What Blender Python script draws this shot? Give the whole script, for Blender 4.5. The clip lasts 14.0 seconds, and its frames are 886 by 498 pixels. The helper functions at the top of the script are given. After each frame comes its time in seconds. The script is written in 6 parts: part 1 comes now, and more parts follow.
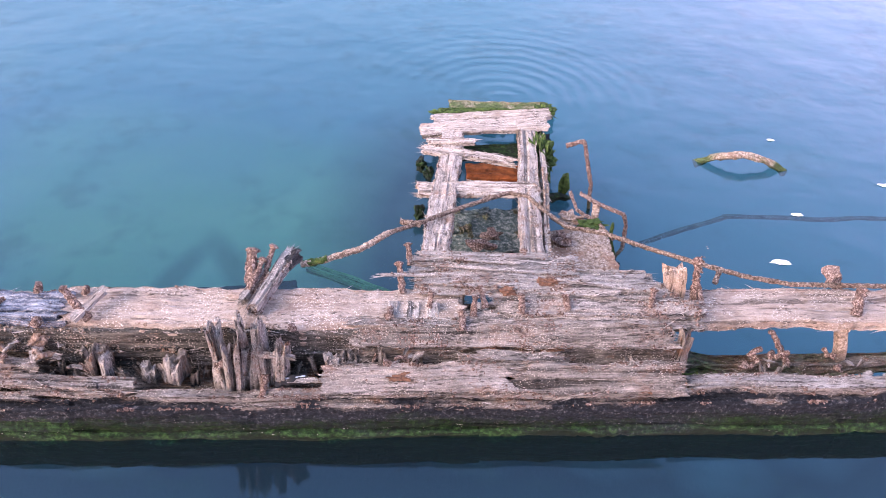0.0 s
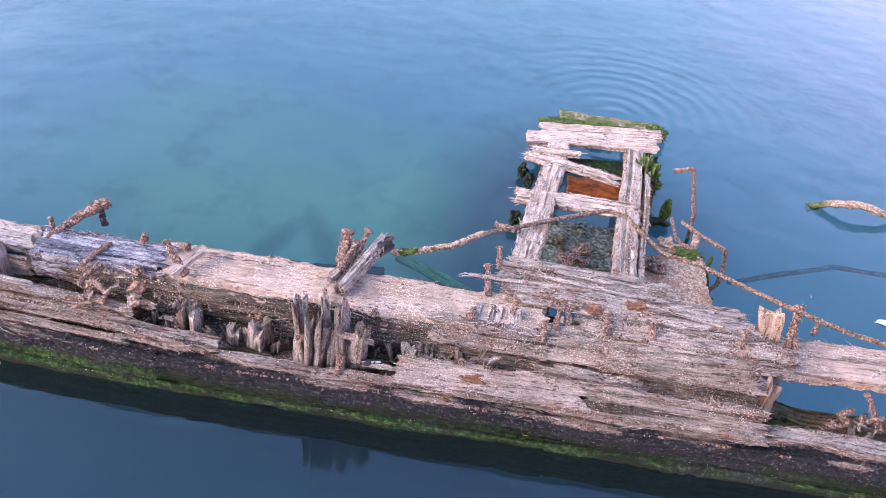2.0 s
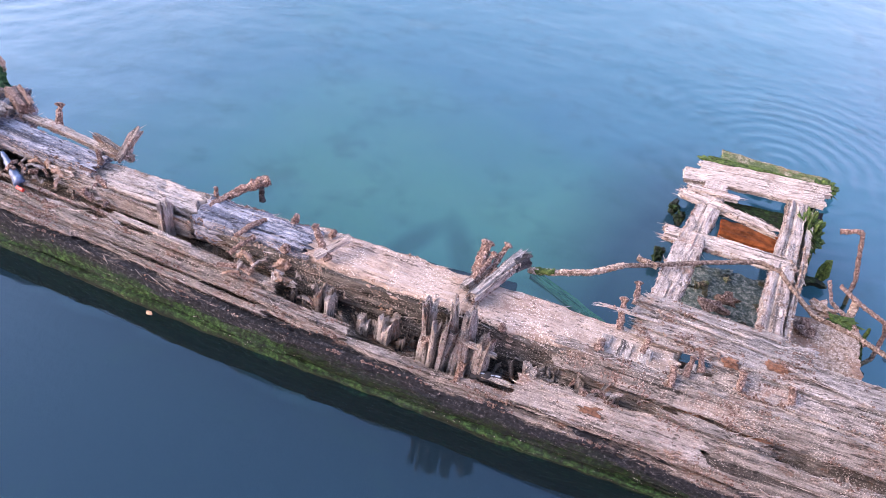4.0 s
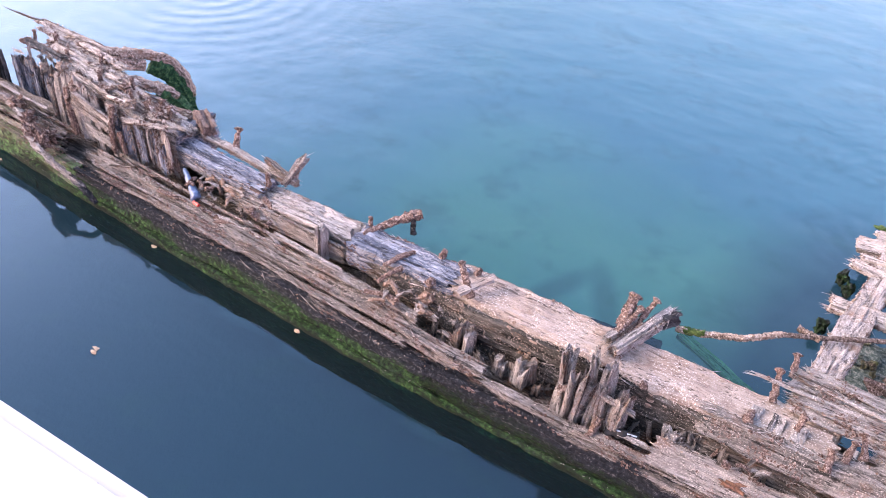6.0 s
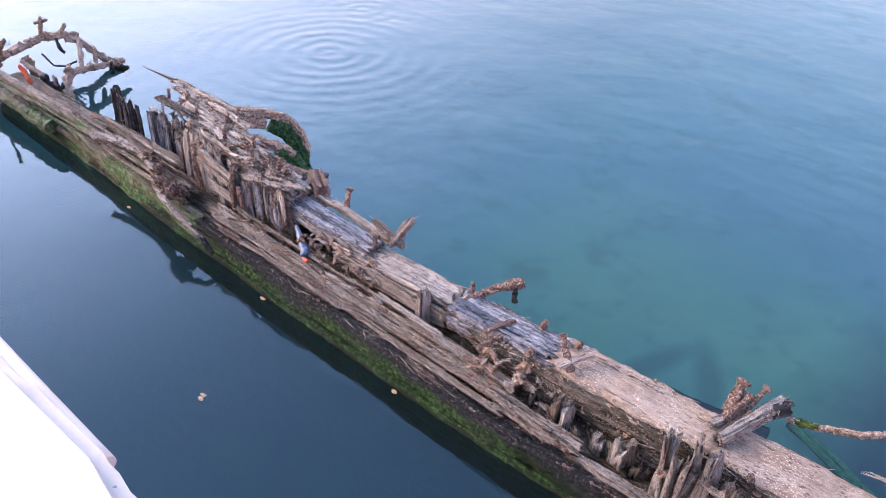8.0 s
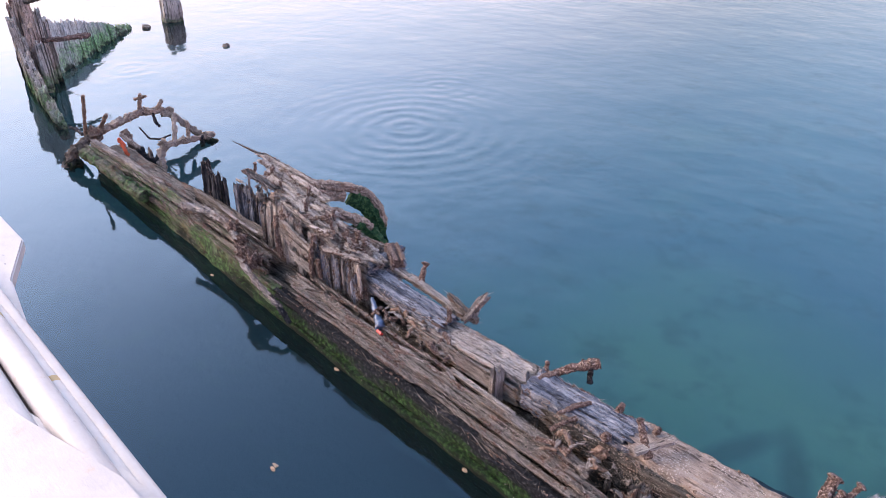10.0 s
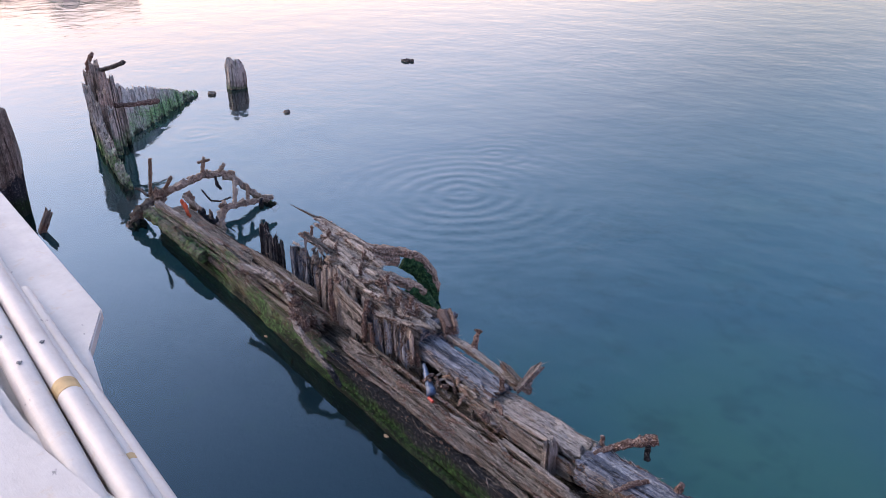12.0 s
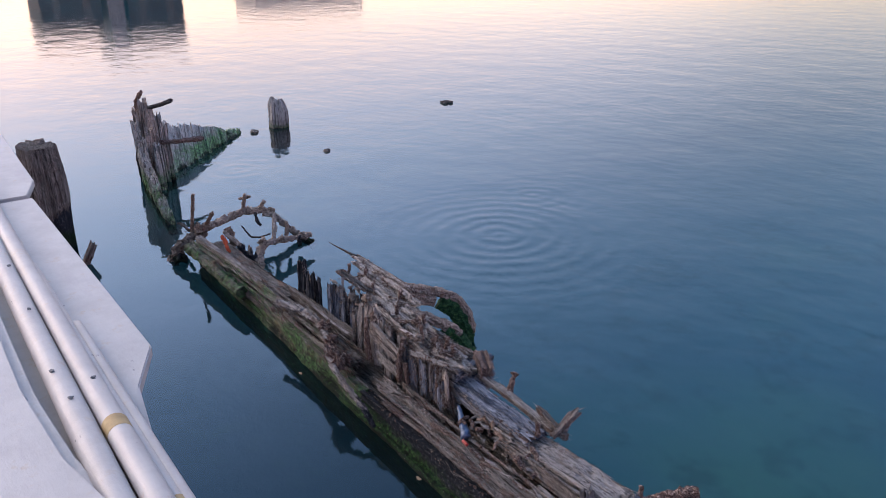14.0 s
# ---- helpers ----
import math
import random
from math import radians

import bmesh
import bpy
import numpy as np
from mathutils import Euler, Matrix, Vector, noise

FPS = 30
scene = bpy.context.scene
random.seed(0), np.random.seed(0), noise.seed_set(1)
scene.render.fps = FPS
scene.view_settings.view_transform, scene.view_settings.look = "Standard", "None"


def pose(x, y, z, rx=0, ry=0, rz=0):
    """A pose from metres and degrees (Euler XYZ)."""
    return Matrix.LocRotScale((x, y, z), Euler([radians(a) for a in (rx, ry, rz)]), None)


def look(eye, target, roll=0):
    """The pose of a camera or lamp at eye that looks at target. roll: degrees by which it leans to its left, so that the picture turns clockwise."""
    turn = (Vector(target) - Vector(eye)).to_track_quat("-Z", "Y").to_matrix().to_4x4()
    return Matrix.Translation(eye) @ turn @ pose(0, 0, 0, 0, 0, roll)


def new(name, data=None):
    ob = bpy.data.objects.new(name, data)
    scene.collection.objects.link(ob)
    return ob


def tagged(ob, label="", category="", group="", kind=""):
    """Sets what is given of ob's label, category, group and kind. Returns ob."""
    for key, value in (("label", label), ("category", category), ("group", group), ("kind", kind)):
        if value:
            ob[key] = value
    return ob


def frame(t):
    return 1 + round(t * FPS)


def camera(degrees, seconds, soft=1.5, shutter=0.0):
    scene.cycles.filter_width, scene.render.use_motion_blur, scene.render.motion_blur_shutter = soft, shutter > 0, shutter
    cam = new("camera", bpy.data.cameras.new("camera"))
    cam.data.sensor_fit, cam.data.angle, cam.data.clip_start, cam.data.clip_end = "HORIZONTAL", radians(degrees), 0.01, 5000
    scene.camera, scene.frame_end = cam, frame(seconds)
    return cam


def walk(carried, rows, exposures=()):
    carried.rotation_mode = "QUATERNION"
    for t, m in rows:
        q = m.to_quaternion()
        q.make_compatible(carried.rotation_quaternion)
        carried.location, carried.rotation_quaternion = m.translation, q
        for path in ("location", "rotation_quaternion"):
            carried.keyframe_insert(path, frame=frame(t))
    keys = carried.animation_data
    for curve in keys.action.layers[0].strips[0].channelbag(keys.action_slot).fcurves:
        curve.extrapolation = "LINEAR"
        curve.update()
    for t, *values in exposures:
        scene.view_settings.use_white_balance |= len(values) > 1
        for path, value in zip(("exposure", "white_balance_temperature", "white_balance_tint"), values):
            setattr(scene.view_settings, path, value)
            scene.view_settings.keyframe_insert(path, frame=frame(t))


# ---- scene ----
EXPOSURES = [(0, 2.74, 7750, 24), (3, 2.76, 7700, 24), (5.5, 2.84, 8000, 22), (6.5, 2.68, 7850, 21), (9, 2.18, 7850, 17), (11.5, 1.50, 7450, 14), (14, 0.96, 6950, 11)]
# camera: a hand-held slow pan from the quay rail
cam = camera(58.87, 14.0, soft=0.85)
# seconds, x, y, z, pitch, yaw, roll
ROWS = [
    (0, -0.273, 0.262, 4.940, -39.60, -2.09, 2.91),
    (0.5, -0.283, 0.263, 4.933, -39.59, -0.47, 3.49),
    (1, -0.299, 0.266, 4.934, -39.70, 1.50, 4.45),
    (1.5, -0.308, 0.270, 4.928, -39.80, 3.70, 5.34),
    (2, -0.321, 0.266, 4.925, -39.90, 5.97, 6.06),
    (2.5, -0.328, 0.268, 4.927, -40.10, 8.77, 6.72),
    (3, -0.337, 0.270, 4.929, -40.28, 12.12, 7.14),
    (5.5, -0.396, 0.268, 4.897, -38.51, 28.68, 4.58),
    (6, -0.393, 0.265, 4.896, -37.82, 32.22, 3.67),
    (6.5, -0.431, 0.263, 4.936, -37.46, 34.82, 3.06),
    (7, -0.451, 0.261, 4.977, -36.71, 37.05, 2.49),
    (7.5, -0.467, 0.254, 5.000, -35.58, 38.97, 2.04),
    (8, -0.478, 0.253, 5.012, -34.26, 40.91, 1.58),
    (8.5, -0.481, 0.250, 5.033, -33.00, 42.87, 1.02),
    (9, -0.491, 0.244, 5.054, -31.71, 44.37, 0.51),
    (11.5, -0.563, 0.219, 5.096, -25.83, 50.18, -0.77),
    (12, -0.574, 0.215, 5.100, -24.62, 50.97, -0.80),
    (12.5, -0.588, 0.209, 5.098, -23.52, 51.74, -0.93),
    (13, -0.597, 0.203, 5.098, -22.67, 52.51, -0.92),
    (13.5, -0.604, 0.200, 5.098, -22.14, 53.17, -0.83),
    (14, -0.611, 0.200, 5.099, -21.68, 53.65, -0.62),
]
walk(cam, [(t, pose(x, y, z, 90 + p, 0, w) @ pose(0, 0, 0, 0, 0, r)) for t, x, y, z, p, w, r in ROWS], EXPOSURES)

# ---- light ----
SUN_TURN = radians(236)
world = bpy.data.worlds.new("dusk_sky")
scene.world = world
world.use_nodes = True
wn = world.node_tree.nodes
sky = wn.new("ShaderNodeTexSky")
sky.sky_type = "NISHITA"
sky.sun_disc = False
sky.sun_elevation = radians(32)
sky.sun_rotation = SUN_TURN
sky.altitude = 0
sky.air_density = 1.0
sky.dust_density = 0.6
sky.ozone_density = 2.2
wn["Background"].inputs["Strength"].default_value = 0.15
wl = world.node_tree.links
# dusk haze: the air near the horizon is pink, warmest towards the set sun
way = wn.new("ShaderNodeTexCoord")
parts = wn.new("ShaderNodeSeparateXYZ")
wl.new(way.outputs["Generated"], parts.inputs[0])
low = wn.new("ShaderNodeMapRange")
low.interpolation_type = "SMOOTHSTEP"
for key, value in (("From Min", 0.46), ("From Max", 0.08), ("To Min", 0.0), ("To Max", 1.0)):
    low.inputs[key].default_value = value
wl.new(parts.outputs["Z"], low.inputs["Value"])
west = wn.new("ShaderNodeMapRange")
west.interpolation_type = "SMOOTHSTEP"
for key, value in (("From Min", -0.55), ("From Max", -1.0), ("To Min", 0.0), ("To Max", 1.0)):
    west.inputs[key].default_value = value
wl.new(parts.outputs["X"], west.inputs["Value"])
haze = wn.new("ShaderNodeMix")
haze.data_type = "RGBA"
haze.inputs[6].default_value = (0.88, 0.63, 0.60, 1)
haze.inputs[7].default_value = (0.61, 0.395, 0.34, 1)
wl.new(west.outputs[0], haze.inputs[0])
tinge = wn.new("ShaderNodeMix")
tinge.data_type = "RGBA"
tinge.inputs[6].default_value = (1, 1, 1, 1)
wl.new(low.outputs[0], tinge.inputs[0])
wl.new(haze.outputs[2], tinge.inputs[7])
dusk = wn.new("ShaderNodeMix")
dusk.data_type = "RGBA"
dusk.blend_type = "MULTIPLY"
dusk.inputs[0].default_value = 1.0
wl.new(sky.outputs[0], dusk.inputs[6])
# the western sky stays brighter well up
high = wn.new("ShaderNodeMapRange")
high.interpolation_type = "SMOOTHSTEP"
for key, value in (("From Min", 0.80), ("From Max", 0.34), ("To Min", 0.0), ("To Max", 1.0)):
    high.inputs[key].default_value = value
wl.new(parts.outputs["Z"], high.inputs["Value"])
share = wn.new("ShaderNodeMath")
share.operation = "MULTIPLY"
wl.new(high.outputs[0], share.inputs[0])
broad = wn.new("ShaderNodeMapRange")
broad.interpolation_type = "SMOOTHSTEP"
for key, value in (("From Min", -0.40), ("From Max", -0.90), ("To Min", 0.0), ("To Max", 1.0)):
    broad.inputs[key].default_value = value
wl.new(parts.outputs["X"], broad.inputs["Value"])
wl.new(broad.outputs[0], share.inputs[1])
glow = wn.new("ShaderNodeMix")
glow.data_type = "RGBA"
glow.blend_type = "MULTIPLY"
glow.inputs[7].default_value = (2.3, 2.04, 1.98, 1)
wl.new(share.outputs[0], glow.inputs[0])
wl.new(tinge.outputs[2], glow.inputs[6])
# faint lilac tint added to the eastern sky to give the water its lilac sheen
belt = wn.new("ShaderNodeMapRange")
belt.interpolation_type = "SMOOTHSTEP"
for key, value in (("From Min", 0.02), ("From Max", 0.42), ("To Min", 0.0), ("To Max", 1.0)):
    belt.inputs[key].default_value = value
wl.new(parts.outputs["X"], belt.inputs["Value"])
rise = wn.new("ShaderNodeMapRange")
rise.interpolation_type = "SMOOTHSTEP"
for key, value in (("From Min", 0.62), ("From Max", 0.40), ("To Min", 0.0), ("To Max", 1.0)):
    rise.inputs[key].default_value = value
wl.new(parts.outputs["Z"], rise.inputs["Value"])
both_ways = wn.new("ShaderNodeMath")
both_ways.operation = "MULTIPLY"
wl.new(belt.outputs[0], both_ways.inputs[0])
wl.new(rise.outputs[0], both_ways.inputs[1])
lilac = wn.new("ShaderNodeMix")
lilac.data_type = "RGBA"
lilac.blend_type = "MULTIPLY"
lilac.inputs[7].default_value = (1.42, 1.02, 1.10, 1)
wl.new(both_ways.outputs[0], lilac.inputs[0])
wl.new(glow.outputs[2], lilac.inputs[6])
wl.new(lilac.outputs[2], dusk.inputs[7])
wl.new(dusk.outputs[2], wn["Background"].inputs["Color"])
sun_data = bpy.data.lights.new("sun", "SUN")
sun_data.energy = 0.9
sun_data.angle = radians(45)
sun_data.color = (1.0, 0.79, 0.64)
sun = new("sun", sun_data)
sun.matrix_world = look((-33.2, -22.4, 40), (0, 0, 40 - 0.625 * 40))


# ---- materials ----
def ramp(nodes, stops):
    r = nodes.new("ShaderNodeValToRGB")
    while len(r.color_ramp.elements) < len(stops):
        r.color_ramp.elements.new(0.5)
    for e, (p, c) in zip(r.color_ramp.elements, stops):
        e.position = p
        e.color = (*c, 1)
    return r


class Shade:
    """A node material in short steps."""

    def __init__(self, name, rough=0.8, metal=0.0, coords="Object"):
        self.m = bpy.data.materials.new(name)
        self.m.use_nodes = True
        self.n, self.l = self.m.node_tree.nodes, self.m.node_tree.links
        self.b = self.n["Principled BSDF"]
        self.b.inputs["Roughness"].default_value = rough
        self.b.inputs["Metallic"].default_value = metal
        if rough >= 0.8:
            self.b.inputs["Specular IOR Level"].default_value = 0.15
        tc = self.n.new("ShaderNodeTexCoord")
        info = self.n.new("ShaderNodeObjectInfo")
        shift = self.n.new("ShaderNodeVectorMath")
        shift.operation = "MULTIPLY_ADD"
        self.l.new(info.outputs["Random"], shift.inputs[0])
        shift.inputs[1].default_value = (37, 19, 53)
        self.l.new(tc.outputs[coords], shift.inputs[2])
        self.random = info.outputs["Random"]
        self.co = shift.outputs[0]
        self.pos = self.n.new("ShaderNodeNewGeometry").outputs["Position"]

    def scaled(self, vec, s):
        k = self.n.new("ShaderNodeVectorMath")
        k.operation = "MULTIPLY"
        self.l.new(vec, k.inputs[0])
        k.inputs[1].default_value = s
        return k.outputs[0]

    def noise(self, vec, scale, detail=6, rough=0.6, stretch=(1, 1, 1)):
        k = self.n.new("ShaderNodeTexNoise")
        k.inputs["Scale"].default_value = scale
        k.inputs["Detail"].default_value = detail
        k.inputs["Roughness"].default_value = rough
        self.l.new(self.scaled(vec, stretch), k.inputs["Vector"])
        return k.outputs["Fac"]

    def cells(self, vec, scale, feature="F1"):
        k = self.n.new("ShaderNodeTexVoronoi")
        k.feature = feature
        k.inputs["Scale"].default_value = scale
        self.l.new(vec, k.inputs["Vector"])
        return k.outputs["Distance"]

    def step(self, fac, lo, hi, a=0.0, b=1.0):
        k = self.n.new("ShaderNodeMapRange")
        k.inputs["From Min"].default_value = lo
        k.inputs["From Max"].default_value = hi
        k.inputs["To Min"].default_value = a
        k.inputs["To Max"].default_value = b
        self.l.new(fac, k.inputs["Value"])
        return k.outputs["Result"]

    def calc(self, op, a, b):
        k = self.n.new("ShaderNodeMath")
        k.operation = op
        for i, v in enumerate((a, b)):
            if isinstance(v, (int, float)):
                k.inputs[i].default_value = v
            else:
                self.l.new(v, k.inputs[i])
        return k.outputs[0]

    def colours(self, fac, stops):
        r = ramp(self.n, stops)
        self.l.new(fac, r.inputs[0])
        return r.outputs[0]

    def mix(self, fac, a, b):
        k = self.n.new("ShaderNodeMix")
        k.data_type = "RGBA"
        for socket, v in ((k.inputs[0], fac), (k.inputs[6], a), (k.inputs[7], b)):
            if isinstance(v, (int, float)):
                socket.default_value = v
            elif isinstance(v, tuple):
                socket.default_value = (*v, 1)
            else:
                self.l.new(v, socket)
        return k.outputs[2]

    def height(self):
        s = self.n.new("ShaderNodeSeparateXYZ")
        self.l.new(self.pos, s.inputs[0])
        return s.outputs["Z"]

    def done(self, colour, bump=None, strength=0.5, distance=0.01, rough=None):
        if isinstance(colour, tuple):
            self.b.inputs["Base Color"].default_value = (*colour, 1)
        else:
            self.l.new(colour, self.b.inputs["Base Color"])
        if rough is not None:
            self.l.new(rough, self.b.inputs["Roughness"])
        if bump is not None:
            k = self.n.new("ShaderNodeBump")
            k.inputs["Strength"].default_value = strength
            k.inputs["Distance"].default_value = distance
            self.l.new(bump, k.inputs["Height"])
            self.l.new(k.outputs[0], self.b.inputs["Normal"])
        return self.m


def wood(name, dark, mid, light, tide=1.0, speck=0.5, rusty=0.6, grain=26.0, tarry=1.0, green=1.0, flaky=0.7, cover=0.95):
    s = Shade(name, 0.9)
    g = s.noise(s.co, grain, 8, 0.7, (0.05, 1, 1))
    fine = s.noise(s.co, grain * 3.4, 5, 0.75, (0.07, 1, 1))
    patch = s.noise(s.co, 9.0, 6, 0.75, (0.5, 1, 1))
    both = s.calc("ADD", s.calc("ADD", s.calc("MULTIPLY", g, 0.45), s.calc("MULTIPLY", fine, 0.3)), s.calc("MULTIPLY", patch, 0.25))
    col = s.colours(both, [(0.36, dark), (0.48, mid), (0.60, light)])
    cracks = s.noise(s.co, grain * 0.8, 3, 0.5, (0.03, 1, 1))
    col = s.mix(s.step(cracks, 0.43, 0.36, 0, 0.92), col, tuple(0.3 * c for c in dark))
    grit = s.noise(s.pos, 95, 5, 0.8)
    col = s.mix(s.step(grit, 0.46, 0.36, 0, 0.6), col, tuple(0.35 * c for c in dark))
    col = s.mix(s.step(grit, 0.55, 0.68, 0, 0.6), col, tuple(min(0.8, 1.25 * c) for c in light))
    stain = s.noise(s.co, 2.3, 6, 0.7)
    col = s.mix(s.step(stain, 0.5, 0.72, 0, 0.65), col, tuple(0.55 * c for c in dark))
    tint = s.step(s.random, 0, 1, 0.0, 0.3)
    col = s.mix(tint, col, tuple(0.62 * c + 0.02 for c in mid))
    r = s.noise(s.pos, 3.4, 9, 0.8, (0.7, 1, 1))
    col = s.mix(s.step(r, 0.52, 0.60, 0, rusty), col, s.colours(fine, [(0.3, (0.085, 0.036, 0.022)), (0.7, (0.30, 0.14, 0.08))]))
    dots = s.cells(s.pos, 62)
    where = s.step(s.noise(s.pos, 4.0, 3), 0.42, 0.56)
    col = s.mix(s.calc("MULTIPLY", s.step(dots, 0.37, 0.22, 0, speck), where), col, (0.70, 0.64, 0.60))
    flake = s.noise(s.co, 40, 4, 0.7, (0.22, 1, 1))
    col = s.mix(s.step(flake, 0.44, 0.35, 0, flaky), col, tuple(0.3 * c for c in dark))
    col = s.mix(s.step(flake, 0.60, 0.70, 0, 0.55), col, tuple(min(0.8, 1.2 * c) for c in light))
    pits = s.cells(s.scaled(s.co, (0.35, 1, 1)), 52)
    eaten = s.step(s.noise(s.pos, 6.0, 4, 0.7), 0.48, 0.6)
    col = s.mix(s.calc("MULTIPLY", s.step(pits, 0.40, 0.24, 0, 0.75), eaten), col, tuple(0.25 * c for c in dark))
    bump = s.calc("ADD", s.calc("ADD", both, flake), s.calc("MULTIPLY", grit, 0.8))
    if tide:
        h = s.calc("ADD", s.calc("MULTIPLY", s.height(), 1.0 / tide), s.step(s.noise(s.pos, 3.5, 6, 0.7, (0.5, 1, 1)), 0.3, 0.7, -0.09, 0.09))
        slime = s.colours(s.noise(s.pos, 22, 6, 0.7), [(0.36, (0.007, 0.010, 0.009)), (0.52, (0.009 * green, 0.026 * green, 0.009 * green)), (0.70, (0.036 * green, 0.088 * green, 0.028 * green))])
        tar = s.colours(s.noise(s.pos, 30, 6, 0.75), [(0.36, (0.008, 0.010, 0.014)), (0.56, (0.023, 0.028, 0.038)), (0.72, (0.19, 0.20, 0.215))])
        col = s.mix(s.step(h, 0.37, 0.33, 0, tarry), col, tar)
        col = s.mix(s.calc("MULTIPLY", s.step(h, 0.23, 0.12, 0, cover), s.step(s.noise(s.pos, 1.6, 5, 0.7, (0.5, 1, 1)), 0.34, 0.56, 0.25, 1)), col, slime)
        col = s.mix(s.step(h, 0.05, 0.0, 0, 0.9), col, (0.012, 0.018, 0.014))
    return s.done(col, bump, 1.0, 0.02)


WOOD = wood("weathered_wood", (0.062, 0.057, 0.055), (0.232, 0.217, 0.212), (0.485, 0.46, 0.455), rusty=0.5)
WOOD_PALE = wood("bleached_wood", (0.10, 0.092, 0.089), (0.305, 0.285, 0.279), (0.555, 0.525, 0.515), speck=0.9, rusty=0.25)
WOOD_DRY = wood("bleached_dry_wood", (0.13, 0.108, 0.095), (0.41, 0.355, 0.32), (0.67, 0.605, 0.56), tide=0, speck=0.8, rusty=0.3)
WOOD_BEAM = wood("smooth_beam_wood", (0.19, 0.150, 0.130), (0.40, 0.325, 0.285), (0.57, 0.485, 0.44), speck=1.0, rusty=0.3, flaky=0.25)
WOOD_RIM = wood("worn_rim_wood", (0.036, 0.035, 0.034), (0.156, 0.148, 0.143), (0.395, 0.37, 0.357), rusty=0.35, tarry=0.45)
WOOD_SILVER = wood("silvered_wood", (0.113, 0.105, 0.105), (0.342, 0.320, 0.316), (0.582, 0.560, 0.560), rusty=0.25)
WOOD_DARK = wood("rotten_wood", (0.041, 0.036, 0.033), (0.160, 0.142, 0.132), (0.371, 0.335, 0.316), green=0.75)
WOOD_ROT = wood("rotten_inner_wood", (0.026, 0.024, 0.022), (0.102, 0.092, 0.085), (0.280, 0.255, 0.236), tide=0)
WOOD_OCHRE = wood("split_ochre_wood", (0.12, 0.075, 0.055), (0.36, 0.265, 0.205), (0.64, 0.545, 0.48), rusty=0.5)
WOOD_BURNT = wood("charred_wood", (0.012, 0.018, 0.032), (0.105, 0.135, 0.20), (0.60, 0.64, 0.73), rusty=0.1, speck=0.4, grain=15.0, flaky=0.85)
WOOD_BOW = wood("weedy_bow_wood", (0.17, 0.18, 0.18), (0.52, 0.535, 0.52), (0.78, 0.77, 0.74), tide=2.1, rusty=0.3, tarry=0.1, green=9.0, cover=0.8)
WOOD_STUB = wood("grey_pile_wood", (0.11, 0.115, 0.115), (0.42, 0.42, 0.41), (0.70, 0.69, 0.67), tide=0.7, rusty=0.2, tarry=0.3, green=3.0)
WOOD_RAIL = wood("bleached_rail_wood", (0.10, 0.080, 0.070), (0.37, 0.315, 0.285), (0.64, 0.575, 0.53), tide=0.5, speck=0.9, rusty=0.6, green=3.0)
WOOD_END = wood("weedy_end_wood", (0.04, 0.036, 0.032), (0.16, 0.14, 0.125), (0.38, 0.34, 0.31), tide=1.75, tarry=0.2, green=3.0)
WOOD_MOSSY = wood("mossy_end_wood", (0.05, 0.047, 0.042), (0.20, 0.18, 0.16), (0.45, 0.41, 0.38), tide=2.3, tarry=0.15, green=4.0, cover=0.85)
WOOD_SIDE = wood("weedy_side_wood", (0.04, 0.035, 0.032), (0.15, 0.13, 0.12), (0.36, 0.32, 0.30), tide=1.15, green=2.1)
WOOD_WEED = wood("weed_grown_wood", (0.08, 0.14, 0.05), (0.18, 0.30, 0.11), (0.30, 0.42, 0.18), tide=0, rusty=0.0, speck=0.1)
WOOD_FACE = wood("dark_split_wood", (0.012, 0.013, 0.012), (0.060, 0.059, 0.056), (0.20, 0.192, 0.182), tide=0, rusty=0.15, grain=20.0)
WOOD_PILE = wood("dark_pile_wood", (0.032, 0.029, 0.027), (0.125, 0.114, 0.105), (0.34, 0.32, 0.30), tide=2.0, rusty=0.2, green=0.8)
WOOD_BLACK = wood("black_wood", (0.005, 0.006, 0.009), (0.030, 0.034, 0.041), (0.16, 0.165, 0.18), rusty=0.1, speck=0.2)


def rust_mat(name="caked_rust", bleached=0.0, ramp=((0.020, 0.012, 0.011), (0.098, 0.064, 0.056), (0.245, 0.178, 0.158), (0.55, 0.48, 0.45))):
    s = Shade(name, 0.92)
    a = s.noise(s.pos, 60, 9, 0.8)
    col = s.colours(a, list(zip((0.36, 0.47, 0.55, 0.64), ramp)))
    pale = s.noise(s.pos, 7, 5, 0.7)
    col = s.mix(s.step(pale, 0.50, 0.64, 0, bleached), col, ramp[3])
    col = s.mix(s.calc("MULTIPLY", s.step(s.cells(s.pos, 85), 0.30, 0.16, 0, 0.5), s.step(s.noise(s.pos, 9), 0.42, 0.6)), col, (0.56, 0.49, 0.45))
    h = s.calc("ADD", s.height(), s.step(s.noise(s.pos, 5), 0.3, 0.7, -0.05, 0.05))
    col = s.mix(s.step(h, 0.2, 0.08, 0, 0.8), col, (0.03, 0.045, 0.02))
    return s.done(col, s.noise(s.pos, 75, 8, 0.8), 1.0, 0.02)


def moss_mat(name="green_weed", dark=(0.010, 0.016, 0.008), mid=(0.034, 0.068, 0.018), light=(0.13, 0.18, 0.055)):
    s = Shade(name, 0.85)
    a = s.noise(s.pos, 26, 8, 0.75)
    col = s.colours(a, [(0.34, dark), (0.5, mid), (0.68, light)])
    return s.done(col, s.noise(s.pos, 60, 6, 0.7), 1.0, 0.015)


